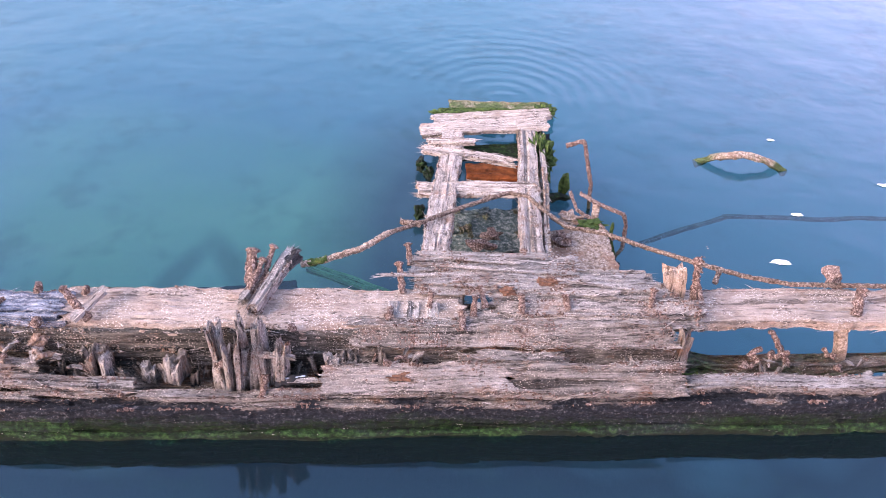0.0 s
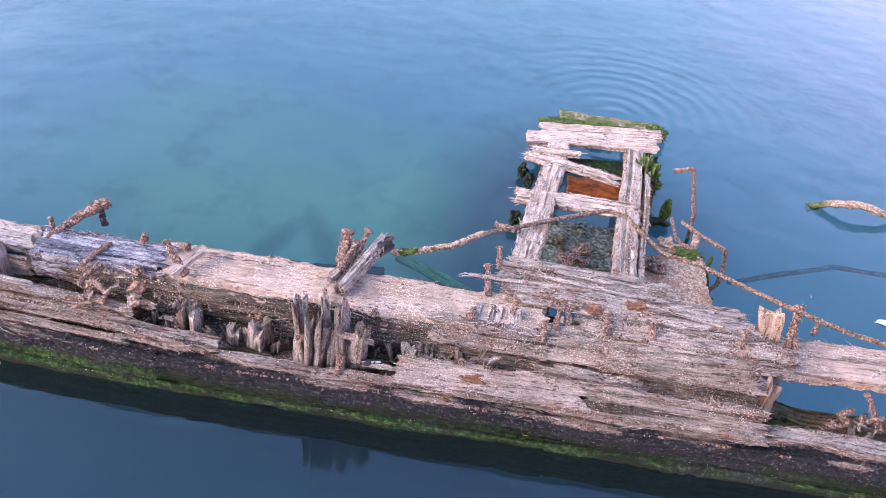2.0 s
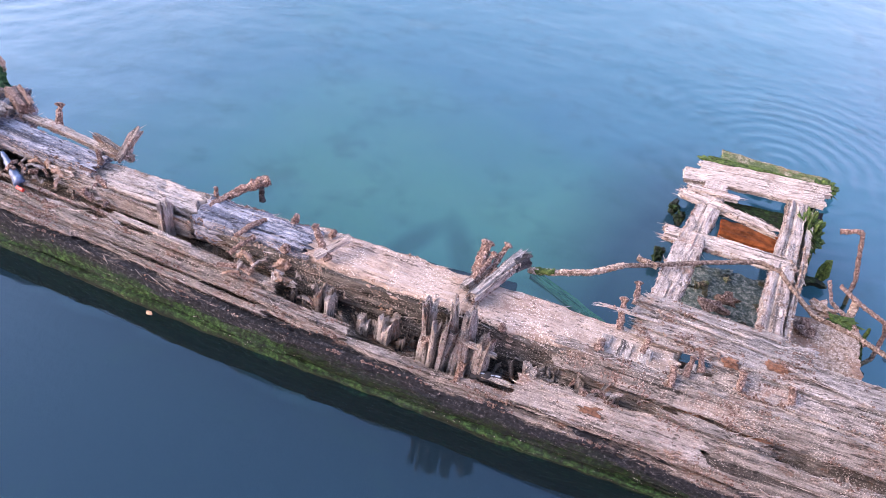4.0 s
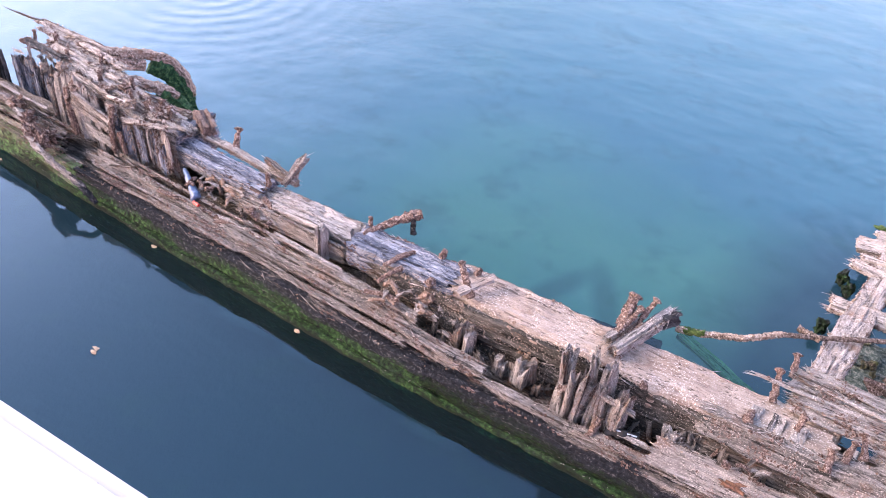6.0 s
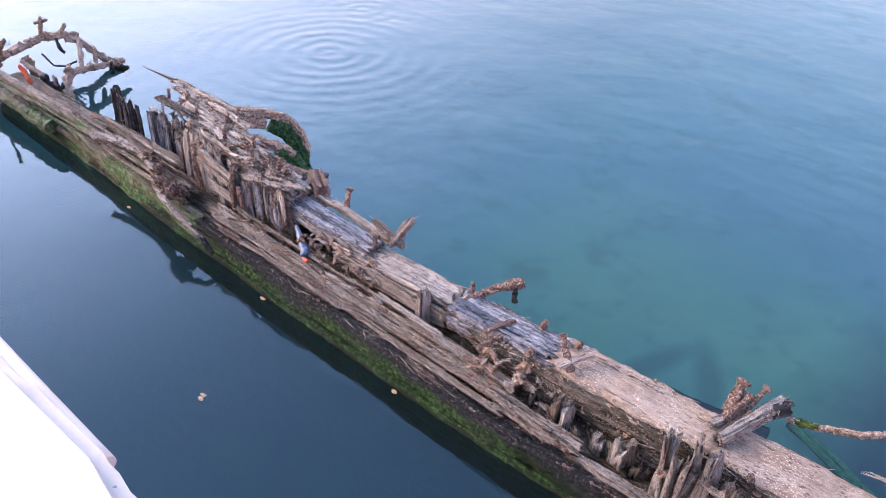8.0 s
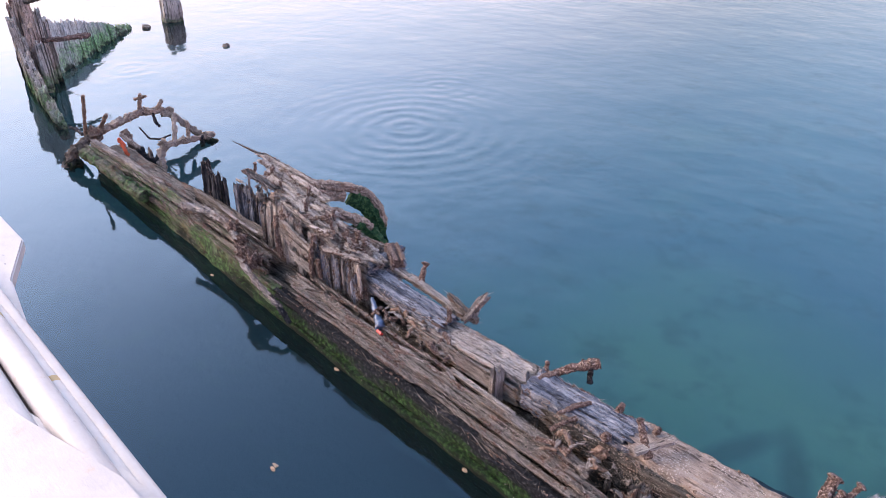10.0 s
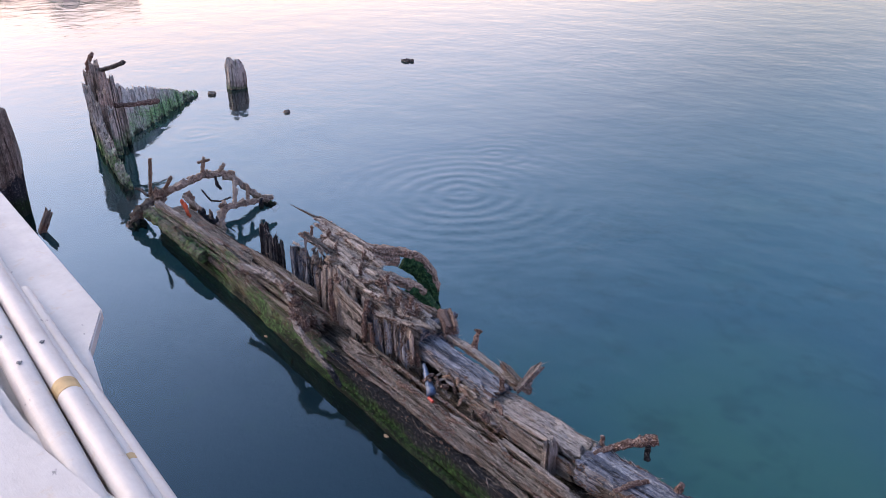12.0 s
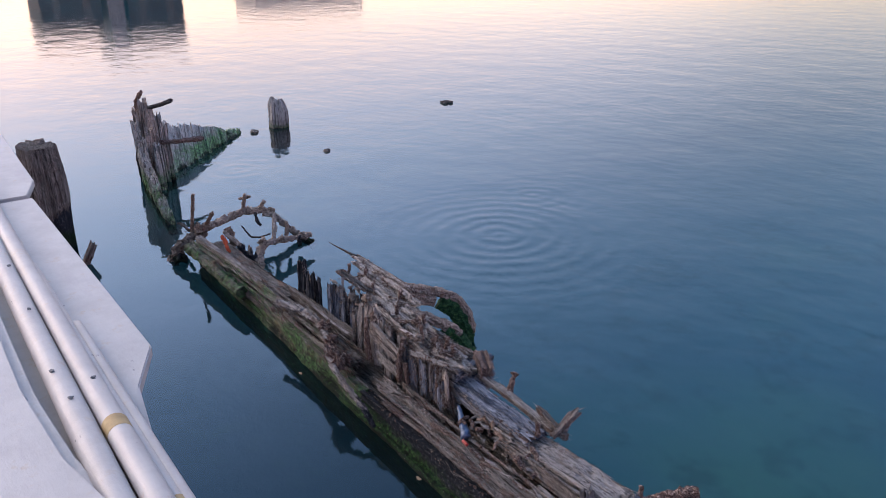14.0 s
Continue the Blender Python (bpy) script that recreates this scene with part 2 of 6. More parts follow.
def crust_mat():
    s = Shade("barnacled_crust", 0.95)
    a = s.noise(s.pos, 36, 8, 0.8)
    col = s.colours(a, [(0.36, (0.06, 0.045, 0.035)), (0.5, (0.27, 0.205, 0.165)), (0.62, (0.50, 0.42, 0.365))])
    col = s.mix(s.step(s.noise(s.pos, 4.5, 5), 0.53, 0.62, 0, 0.6), col, (0.20, 0.105, 0.07))
    col = s.mix(s.step(s.cells(s.pos, 40), 0.3, 0.15, 0, 0.8), col, (0.55, 0.50, 0.45))
    h = s.calc("ADD", s.height(), s.step(s.noise(s.pos, 6), 0.3, 0.7, -0.08, 0.08))
    col = s.mix(s.step(h, 0.16, 0.03, 0, 0.9), col, s.colours(a, [(0.35, (0.012, 0.025, 0.010)), (0.65, (0.06, 0.12, 0.03))]))
    return s.done(col, s.noise(s.pos, 70, 8, 0.8), 1.0, 0.015)


def white_mat():
    s = Shade("white_paint", 0.5)
    a = s.noise(s.pos, 9, 6, 0.7)
    col = s.colours(a, [(0.3, (0.41, 0.39, 0.385)), (0.6, (0.50, 0.48, 0.47))])
    drips = s.noise(s.pos, 14, 6, 0.75, (0.25, 1, 1))
    col = s.mix(s.step(drips, 0.55, 0.72, 0, 0.6), col, (0.40, 0.37, 0.39))
    col = s.mix(s.step(s.noise(s.pos, 24, 5, 0.7), 0.60, 0.70, 0, 0.55), col, (0.46, 0.36, 0.27))
    chips = s.noise(s.pos, 46, 4, 0.6, (0.5, 1, 1))
    col = s.mix(s.step(chips, 0.70, 0.74, 0, 0.8), col, (0.12, 0.12, 0.13))
    return s.done(col, s.calc("ADD", a, s.calc("MULTIPLY", drips, 0.6)), 0.45, 0.006)


def plain(name, colour, rough, low=0.75, scale=30):
    s = Shade(name, rough)
    a = s.noise(s.co, scale, 5, 0.65)
    return s.done(s.mix(s.step(a, 0.35, 0.65), tuple(low * c for c in colour), colour), a, 0.3, 0.004)


def iron_mat():
    s = Shade("old_iron", 0.85)
    f = s.noise(s.pos, 46, 8, 0.8)
    col = s.colours(f, [(0.38, (0.022, 0.016, 0.013)), (0.48, (0.115, 0.082, 0.066)), (0.56, (0.26, 0.20, 0.165)), (0.66, (0.48, 0.41, 0.365))])
    return s.done(col, f, 1.0, 0.02)


OLD_IRON = iron_mat()
TAN_IRON = rust_mat("tan_crusted_iron", 0.4, ((0.035, 0.029, 0.026), (0.15, 0.122, 0.105), (0.36, 0.305, 0.265), (0.66, 0.59, 0.53)))
RUSTED, MOSS, CRUST, WHITE = rust_mat(), moss_mat(), crust_mat(), white_mat()
TAN_RUST = moss_mat("tan_rust_straps", (0.05, 0.034, 0.027), (0.22, 0.155, 0.125), (0.46, 0.37, 0.32))
SHELL_PLATE = moss_mat("shell_crusted_plate", (0.012, 0.022, 0.022), (0.060, 0.090, 0.085), (0.30, 0.31, 0.29))
DEEP_MOSS = moss_mat("dark_green_weed", (0.006, 0.020, 0.011), (0.018, 0.068, 0.032), (0.09, 0.19, 0.07))
STONE = plain("wet_stone", (0.10, 0.095, 0.09), 0.7, 0.4)
CONCRETE = plain("old_concrete", (0.33, 0.31, 0.29), 0.9, 0.6, 9)
FAR_DARK = plain("sooty_brick", (0.10, 0.085, 0.08), 0.9, 0.7, 2)
FAR_PALE = plain("grey_render", (0.42, 0.40, 0.38), 0.9, 0.8, 2)
FAR_ROOF = plain("slate_roof", (0.07, 0.07, 0.075), 0.8, 0.7, 4)
FAR_PANE = plain("dark_window_glass", (0.03, 0.035, 0.04), 0.15, 0.8, 3)
BARNACLE = plain("white_barnacles", (0.50, 0.50, 0.48), 0.9, 0.6, 90)
ORANGE_RUST = plain("orange_rust", (0.36, 0.10, 0.03), 0.85, 0.35, 12)
FLAKE_RUST = plain("flaking_rust", (0.21, 0.115, 0.082), 0.9, 0.35, 60)
ORANGE_CLOTH = plain("orange_cloth", (0.50, 0.10, 0.05), 0.8, 0.6)
BLUE_PLASTIC = plain("blue_plastic", (0.085, 0.15, 0.27), 0.3, 0.6)
RED_PLASTIC = plain("red_plastic", (0.55, 0.06, 0.05), 0.35, 0.7)
BLACK_RUBBER = plain("black_rubber", (0.010, 0.011, 0.015), 0.75, 0.6)
SHOE_GLINT = plain("shoe_glint", (0.36, 0.43, 0.52), 0.5, 0.7)
LEAF = plain("floating_leaf", (0.45, 0.33, 0.22), 0.7, 0.6)
FEATHER = plain("white_feather", (0.8, 0.8, 0.8), 0.8, 0.9)
CHIP = plain("bared_metal_chip", (0.10, 0.11, 0.13), 0.6)
GRIT = plain("green_grey_dirt", (0.16, 0.17, 0.14), 0.95, 0.4, 120)
WHITE_DIRTY = plain("rust_streaked_paint", (0.42, 0.31, 0.24), 0.7, 0.6, 20)
STAIN = plain("rust_stain", (0.50, 0.36, 0.18), 0.7, 0.7)


def water_mat():
    s = Shade("sea_water", 0.035)
    s.b.inputs["IOR"].default_value = 1.33
    s.b.inputs["Specular IOR Level"].default_value = 1.0
    s.b.inputs["Specular Tint"].default_value = (0.48, 0.78, 1.0, 1)
    big = s.noise(s.pos, 0.22, 4, 0.55)
    col = s.mix(s.step(big, 0.3, 0.7), (0.0042, 0.0052, 0.0070), (0.0045, 0.0068, 0.0075))
    wind = s.noise(s.pos, 2.4, 3, 0.5, (1.0, 1.25, 1))
    slow = s.noise(s.pos, 0.55, 2, 0.5, (0.9, 1.1, 1))
    h = s.calc("ADD", s.calc("MULTIPLY", wind, 0.35), slow)
    for cx, cy, wide, reach, high in ((-10.89, 9.02, 0.36, 3.40, 0.085), (-18.09, 7.00, 0.40, 2.20, 0.05), (0.73, 9.31, 0.22, 2.60, 0.07), (-12.22, 11.12, 0.35, 1.60, 0.06)):
        d = s.n.new("ShaderNodeVectorMath")
        d.operation = "DISTANCE"
        s.l.new(s.pos, d.inputs[0])
        d.inputs[1].default_value = (cx, cy, 0)
        dist = s.calc("ADD", d.outputs["Value"], s.calc("MULTIPLY", s.noise(s.pos, 1.2, 2), 0.25))
        ring = s.calc("MULTIPLY", s.calc("SINE", s.calc("MULTIPLY", dist, 6.283 / wide), 0.0), s.step(d.outputs["Value"], reach, 0.15 * reach, 0.0, high))
        h = s.calc("ADD", h, ring)
    lee = s.n.new("ShaderNodeSeparateXYZ")
    s.l.new(s.pos, lee.inputs[0])
    h = s.calc("MULTIPLY", h, s.step(lee.outputs["Y"], 3.2, 5.4, 0.35, 1.0))
    s.done(col, h, 0.45, 0.06)
    clear = s.n.new("ShaderNodeBsdfTransparent")
    clear.inputs["Color"].default_value = (0.16, 0.43, 0.50, 1)
    both = s.n.new("ShaderNodeAddShader")
    s.l.new(s.b.outputs[0], both.inputs[0])
    s.l.new(clear.outputs[0], both.inputs[1])
    s.l.new(both.outputs[0], s.n["Material Output"].inputs["Surface"])
    return s.m


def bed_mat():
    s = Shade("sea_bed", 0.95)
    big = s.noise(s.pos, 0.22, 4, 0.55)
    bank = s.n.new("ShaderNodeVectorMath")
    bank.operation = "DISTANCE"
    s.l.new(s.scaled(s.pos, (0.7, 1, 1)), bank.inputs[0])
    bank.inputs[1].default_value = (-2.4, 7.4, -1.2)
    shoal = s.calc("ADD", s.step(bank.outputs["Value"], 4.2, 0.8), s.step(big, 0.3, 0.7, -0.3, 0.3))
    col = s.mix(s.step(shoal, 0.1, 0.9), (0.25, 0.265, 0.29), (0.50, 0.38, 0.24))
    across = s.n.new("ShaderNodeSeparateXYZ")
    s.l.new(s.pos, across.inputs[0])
    # bed colour turns darker towards the quay, below y of about 5
    near_band = s.calc("ADD", across.outputs["Y"], s.step(big, 0.3, 0.7, -0.7, 0.7))
    col = s.mix(s.step(near_band, 5.2, 4.3), col, (0.062, 0.066, 0.080))
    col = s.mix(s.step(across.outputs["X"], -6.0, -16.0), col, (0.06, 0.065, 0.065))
    # darker colour patch round the sloping frame; the bed itself stays flat
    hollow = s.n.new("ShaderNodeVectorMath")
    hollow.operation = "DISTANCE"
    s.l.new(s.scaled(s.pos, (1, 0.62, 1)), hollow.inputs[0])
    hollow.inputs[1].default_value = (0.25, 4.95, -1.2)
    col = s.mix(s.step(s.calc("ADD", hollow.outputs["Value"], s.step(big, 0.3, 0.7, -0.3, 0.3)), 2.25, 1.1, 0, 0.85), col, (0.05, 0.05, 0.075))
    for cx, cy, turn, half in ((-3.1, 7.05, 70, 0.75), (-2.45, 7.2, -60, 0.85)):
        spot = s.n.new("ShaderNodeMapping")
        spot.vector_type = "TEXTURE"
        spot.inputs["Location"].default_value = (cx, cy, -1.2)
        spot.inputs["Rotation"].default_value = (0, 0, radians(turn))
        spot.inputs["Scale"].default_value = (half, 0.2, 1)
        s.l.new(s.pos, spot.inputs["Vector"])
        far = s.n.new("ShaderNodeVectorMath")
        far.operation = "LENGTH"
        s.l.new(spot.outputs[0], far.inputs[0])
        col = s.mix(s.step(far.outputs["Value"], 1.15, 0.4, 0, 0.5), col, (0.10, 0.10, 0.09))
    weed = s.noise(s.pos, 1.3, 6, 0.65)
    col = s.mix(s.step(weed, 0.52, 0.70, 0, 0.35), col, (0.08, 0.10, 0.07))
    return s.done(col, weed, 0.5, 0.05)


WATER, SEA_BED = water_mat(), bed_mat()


# ---- mesh tools ----
def hash2(ix, iy, seed):
    v = np.sin(ix * 127.1 + iy * 311.7 + seed * 74.7) * 43758.5453
    return v - np.floor(v)


def vnoise(x, y, seed=0):
    """Smooth value noise, 0 to 1, on arrays."""
    x, y = np.broadcast_arrays(np.asarray(x, float), np.asarray(y, float))
    ix, iy = np.floor(x), np.floor(y)
    fx, fy = x - ix, y - iy
    fx, fy = fx * fx * (3 - 2 * fx), fy * fy * (3 - 2 * fy)
    a, b = hash2(ix, iy, seed), hash2(ix + 1, iy, seed)
    c, d = hash2(ix, iy + 1, seed), hash2(ix + 1, iy + 1, seed)
    return (a * (1 - fx) + b * fx) * (1 - fy) + (c * (1 - fx) + d * fx) * fy


def chain(ob):
    m = Matrix.Identity(4)
    while ob is not None:
        m = ob.matrix_basis @ m
        ob = ob.parent
    return m


def link(name, mesh, material, parent, world_matrix, label=""):
    ob = new(name, mesh)
    if material is not None and not mesh.materials:
        mesh.materials.append(material)
    if parent is not None:
        ob.parent = parent
        ob.matrix_basis = chain(parent).inverted() @ world_matrix
    else:
        ob.matrix_basis = world_matrix
    if label:
        tagged(ob, label)
    return ob


def thing(name, at, label, category, group="", kind=""):
    ob = new(name)
    ob.empty_display_size = 0.1
    ob.matrix_basis = pose(*at)
    return tagged(ob, label, category, group, kind)


def axis_matrix(a, b, up=(0, 0, 1), roll=0.0):
    a, b = Vector(a), Vector(b)
    x = (b - a).normalized()
    u = Vector(up)
    if abs(x.dot(u)) > 0.93:
        u = Vector((0, 1, 0))
    y = u.cross(x).normalized()
    z = x.cross(y)
    m = Matrix((x, y, z)).transposed().to_4x4()
    return Matrix.Translation(a) @ m @ Matrix.Rotation(radians(roll), 4, "X")


def sweep(name, rings, caps=True, smooth=False):
    """A closed tube from an array rings[i, j, 3]; the ends are closed to a sunk middle."""
    n, m, _ = rings.shape
    verts = rings.reshape(-1, 3).tolist()
    faces = []
    for i in range(n - 1):
        for j in range(m):
            k = (j + 1) % m
            faces.append((i * m + j, i * m + k, (i + 1) * m + k, (i + 1) * m + j))
    if caps:
        for i, rev in ((0, True), (n - 1, False)):
            verts.append(rings[i].mean(0).tolist())
            c = len(verts) - 1
            for j in range(m):
                k = (j + 1) % m
                t = (i * m + j, i * m + k, c)
                faces.append(t[::-1] if rev else t)
    mesh = bpy.data.meshes.new(name)
    mesh.from_pydata(verts, [], faces)
    if smooth:
        mesh.polygons.foreach_set("use_smooth", [True] * len(mesh.polygons))
    mesh.update()
    return mesh


SEEDS = iter(range(1, 100000))


def timber_mesh(length, w, h, rag=(0.05, 0.05), groove=0.014, tip=(1.0, 1.0), bend=(0.0, 0.0), wave=0.025, step=0.021, fine=0.015, worn=0.0, eaten=0.16, seed=0):
    """A weathered balk along x: grooved along the grain, splintered at its ends, its middle at the origin's height."""
    nl = max(4, int(length / step) + 1)
    nw, nh = max(3, int(w / fine)), max(2, int(h / fine))
    ring = [(-w / 2 + w * i / nw, h / 2) for i in range(nw)]
    ring += [(w / 2, h / 2 - h * i / nh) for i in range(nh)]
    ring += [(w / 2 - w * i / nw, -h / 2) for i in range(nw)]
    ring += [(-w / 2, -h / 2 + h * i / nh) for i in range(nh)]
    ring = np.array(ring)
    m = len(ring)
    arc = np.arange(m) * fine
    t = np.linspace(0, 1, nl)
    spike = np.abs(vnoise(arc * 26, 0 * arc, seed) - 0.25) * 1.3
    spike2 = np.abs(vnoise(arc * 26, 0 * arc + 9, seed + 3) - 0.25) * 1.3
    x0, x1 = rag[0] * spike, length - rag[1] * spike2
    X = x0[None, :] + t[:, None] * (x1 - x0)[None, :]
    A = np.broadcast_to(arc, X.shape)
    g = 0.6 * vnoise(A * 42, X * 1.3, seed + 5) + 0.4 * vnoise(A * 110, X * 2.6, seed + 6)
    crack = np.clip((vnoise(A * 30, X * 0.7, seed + 8) - 0.72) * 4, 0, 1)
    chips = np.clip((vnoise(A * 34, X * 21, seed + 41) - 0.6) * 2.5, 0, 1) * np.clip((vnoise(A * 4, X * 3, seed + 42) - 0.35) * 3, 0, 1)
    lump = vnoise(A * 9, X * 6, seed + 7) - 0.5 + 0.7 * (vnoise(A * 22, X * 14, seed + 17) - 0.5)
    inset = min(0.022, 0.16 * min(w, h)) * chips + groove * (1 - g) + groove * 1.8 * crack + min(0.016, 0.12 * min(w, h) + 0.003) * lump + worn * np.clip(vnoise(A * 5, X * 2.5, seed + 11) - 0.55, 0, 1)
    scale = tip[0] + (tip[1] - tip[0]) * t
    Y = np.empty_like(X)
    Z = np.empty_like(X)
    rad = np.maximum(np.hypot(ring[:, 0], ring[:, 1]), 1e-4)
    corner = np.minimum(1.0, (np.abs(ring[:, 0]) / (w / 2)) * (np.abs(ring[:, 1]) / (h / 2)))
    for j in range(m):
        nx, nz = ring[j, 0] / (w / 2), ring[j, 1] / (h / 2)
        nx, nz = (nx if abs(nx) > 0.98 else 0.0), (nz if abs(nz) > 0.98 else 0.0)
        k = math.hypot(nx, nz) or 1.0
        cut = inset[:, j] + 0.25 * min(w, h) * 0.35 * max(0.0, corner[j] - 0.8) * 5
        cut = np.minimum(cut, 0.42 * min(w, h))
        Y[:, j] = (ring[j, 0] - nx / k * cut) * scale
        Z[:, j] = (ring[j, 1] - nz / k * cut) * scale
    s = X / max(length, 1e-6)
    edge = 1 - eaten * (vnoise(X * 5, np.sign(ring[:, 0])[None, :] * 7 + 0 * X, seed + 31) + 0.6 * vnoise(X * 17, np.sign(ring[:, 0])[None, :] * 9 + 0 * X, seed + 32))
    Y *= edge
    Y += bend[0] * 4 * s * (1 - s) + wave * (vnoise(X * 1.7, 0 * X, seed + 21) - 0.5)
    Z += bend[1] * 4 * s * (1 - s) + wave * (vnoise(X * 1.7, 0 * X, seed + 22) - 0.5)
    return sweep("timber", np.stack([X, Y, Z], 2))


def timber(name, a, b, w, h, material, parent=None, roll=0.0, label="", up=(0, 0, 1), **kw):
    length = (Vector(b) - Vector(a)).length
    kw.setdefault("seed", next(SEEDS))
    return link(name, timber_mesh(length, w, h, **kw), material, parent, axis_matrix(a, b, up, roll), label)


def upright(name, at, height, w, h, material, parent=None, turn=0.0, lean=(0, 0), label="", **kw):
    """A standing timber with a splintered top."""
    x, y, z = at
    kw.setdefault("rag", (0.0, min(0.6 * height, 0.22)))
    kw.setdefault("step", 0.045)
    u = (-math.sin(radians(turn)), math.cos(radians(turn)), 0)
    length = height
    m = axis_matrix(at, (x + lean[0] * height, y + lean[1] * height, z + height), up=u)
    kw.setdefault("seed", next(SEEDS))
    return link(name, timber_mesh(length, w, h, **kw), material, parent, m, label)


def tube_mesh(points, radius, sides=10, lump=0.32, step=0.016, seed=0, taper=(1, 1), smooth=False):
    """A lumpy rod along a smooth line through points, in world places."""
    p = np.array(points, float)
    d = np.r_[0, np.cumsum(np.linalg.norm(np.diff(p, axis=0), axis=1))]
    n = max(3, int(d[-1] / step) + 1)
    s = np.linspace(0, d[-1], n)
    line = np.stack([np.interp(s, d, p[:, k]) for k in range(3)], 1)
    if len(p) > 2:
        for _ in range(3):
            line[1:-1] = (line[:-2] + 2 * line[1:-1] + line[2:]) / 4
    tan = np.gradient(line, axis=0)
    tan /= np.linalg.norm(tan, axis=1)[:, None] + 1e-9
    ref = np.array([0, 0, 1.0]) if abs(tan[:, 2]).mean() < 0.8 else np.array([0, 1.0, 0])
    u = np.cross(tan, ref)
    u /= np.linalg.norm(u, axis=1)[:, None] + 1e-9
    v = np.cross(tan, u)
    a = np.arange(sides) * 2 * math.pi / sides
    r = radius * (1 - lump + 2 * lump * vnoise(np.arange(sides)[None, :] * 1.3, s[:, None] / max(radius, 0.01) * 0.9, seed)) * (0.72 + 0.56 * vnoise(np.arange(sides)[None, :] * 3.3, s[:, None] / max(radius, 0.01) * 2.1, seed + 2))
    r = r * np.interp(s, [0, d[-1]], taper)[:, None]
    rings = line[:, None, :] + r[:, :, None] * (np.cos(a)[None, :, None] * u[:, None, :] + np.sin(a)[None, :, None] * v[:, None, :])
    return sweep("rod", rings, True, smooth)


def rod(name, points, radius, material, parent=None, label="", **kw):
    kw.setdefault("seed", next(SEEDS))
    return link(name, tube_mesh(points, radius, **kw), material, parent, Matrix.Identity(4), label)


def blob_mesh(size, lump=0.35, seed=0, level=2, freq=3.0):
    bm = bmesh.new()
    bmesh.ops.create_icosphere(bm, subdivisions=level, radius=1.0)
    for v in bm.verts:
        k = 1 + lump * 2 * (noise.noise(v.co * freq * 0.6 + Vector((seed * 3.1, 0, 0)))) + lump * noise.noise(v.co * freq * 1.7 + Vector((0, seed * 1.7, 0)))
        v.co = Vector((v.co.x * size[0], v.co.y * size[1], v.co.z * size[2])) * k
    mesh = bpy.data.meshes.new("lump")
    bm.to_mesh(mesh)
    bm.free()
    return mesh


def lump(name, at, size, material, parent=None, label="", **kw):
    kw.setdefault("seed", next(SEEDS))
    return link(name, blob_mesh(size, **kw), material, parent, pose(*at), label)


def bolt(foot, top, r=0.016, head=0.036, parent=None, material=None):
    """A rust-caked bolt with a mushroom head, as one mesh."""
    f, t = Vector(foot), Vector(top)
    d = (t - f).normalized()
    L = (t - f).length
    seed = next(SEEDS)
    n, m = max(8, int(L / 0.012)), 11
    s = np.linspace(0, 1, n)
    rad = np.where(s < 0.86, r * (1 + 0.5 * (1 - s)), head * np.sqrt(np.clip(1 - ((s - 0.93) / 0.075) ** 2, 0.05, 1)))
    a = np.arange(m) * 2 * math.pi / m
    R = rad[:, None] * (0.5 + 0.95 * vnoise(np.arange(m)[None, :] * 1.1, s[:, None] * L / 0.022, seed))
    rings = np.stack([np.broadcast_to((s * L)[:, None], R.shape), R * np.cos(a), R * np.sin(a)], 2)
    return link("bolt", sweep("bolt", rings, True, False), material or RUSTED, parent, axis_matrix(foot, top))


def crumbs(name, spots, material, parent, low=0.005, high=0.014, seed=1):
    """Many small rust and shell lumps in one mesh: spots are (centre, spread along, spread across, count)."""
    rng = np.random.default_rng(seed)
    V, F = [], []
    base = np.array([(1, 0, 0), (-1, 0, 0), (0, 1, 0), (0, -1, 0), (0, 0, 1), (0, 0, -1)], float)
    tri = [(0, 2, 4), (2, 1, 4), (1, 3, 4), (3, 0, 4), (2, 0, 5), (1, 2, 5), (3, 1, 5), (0, 3, 5)]
    for c, u, v, count in spots:
        c, u, v = np.array(c), np.array(u), np.array(v)
        for _ in range(count * 2):
            p = c + u * rng.normal(0, 0.5) + v * rng.normal(0, 0.5)
            q = base * rng.uniform(low, high) * rng.uniform(0.6, 1.4, (6, 1)) + p
            k = len(V)
            V.extend(q.tolist())
            F.extend([(k + a, k + b, k + d) for a, b, d in tri])
    mesh = bpy.data.meshes.new(name)
    mesh.from_pydata(V, [], F)
    return tagged(link(name, mesh, material, parent, Matrix.Identity(4)), kind="stuff")


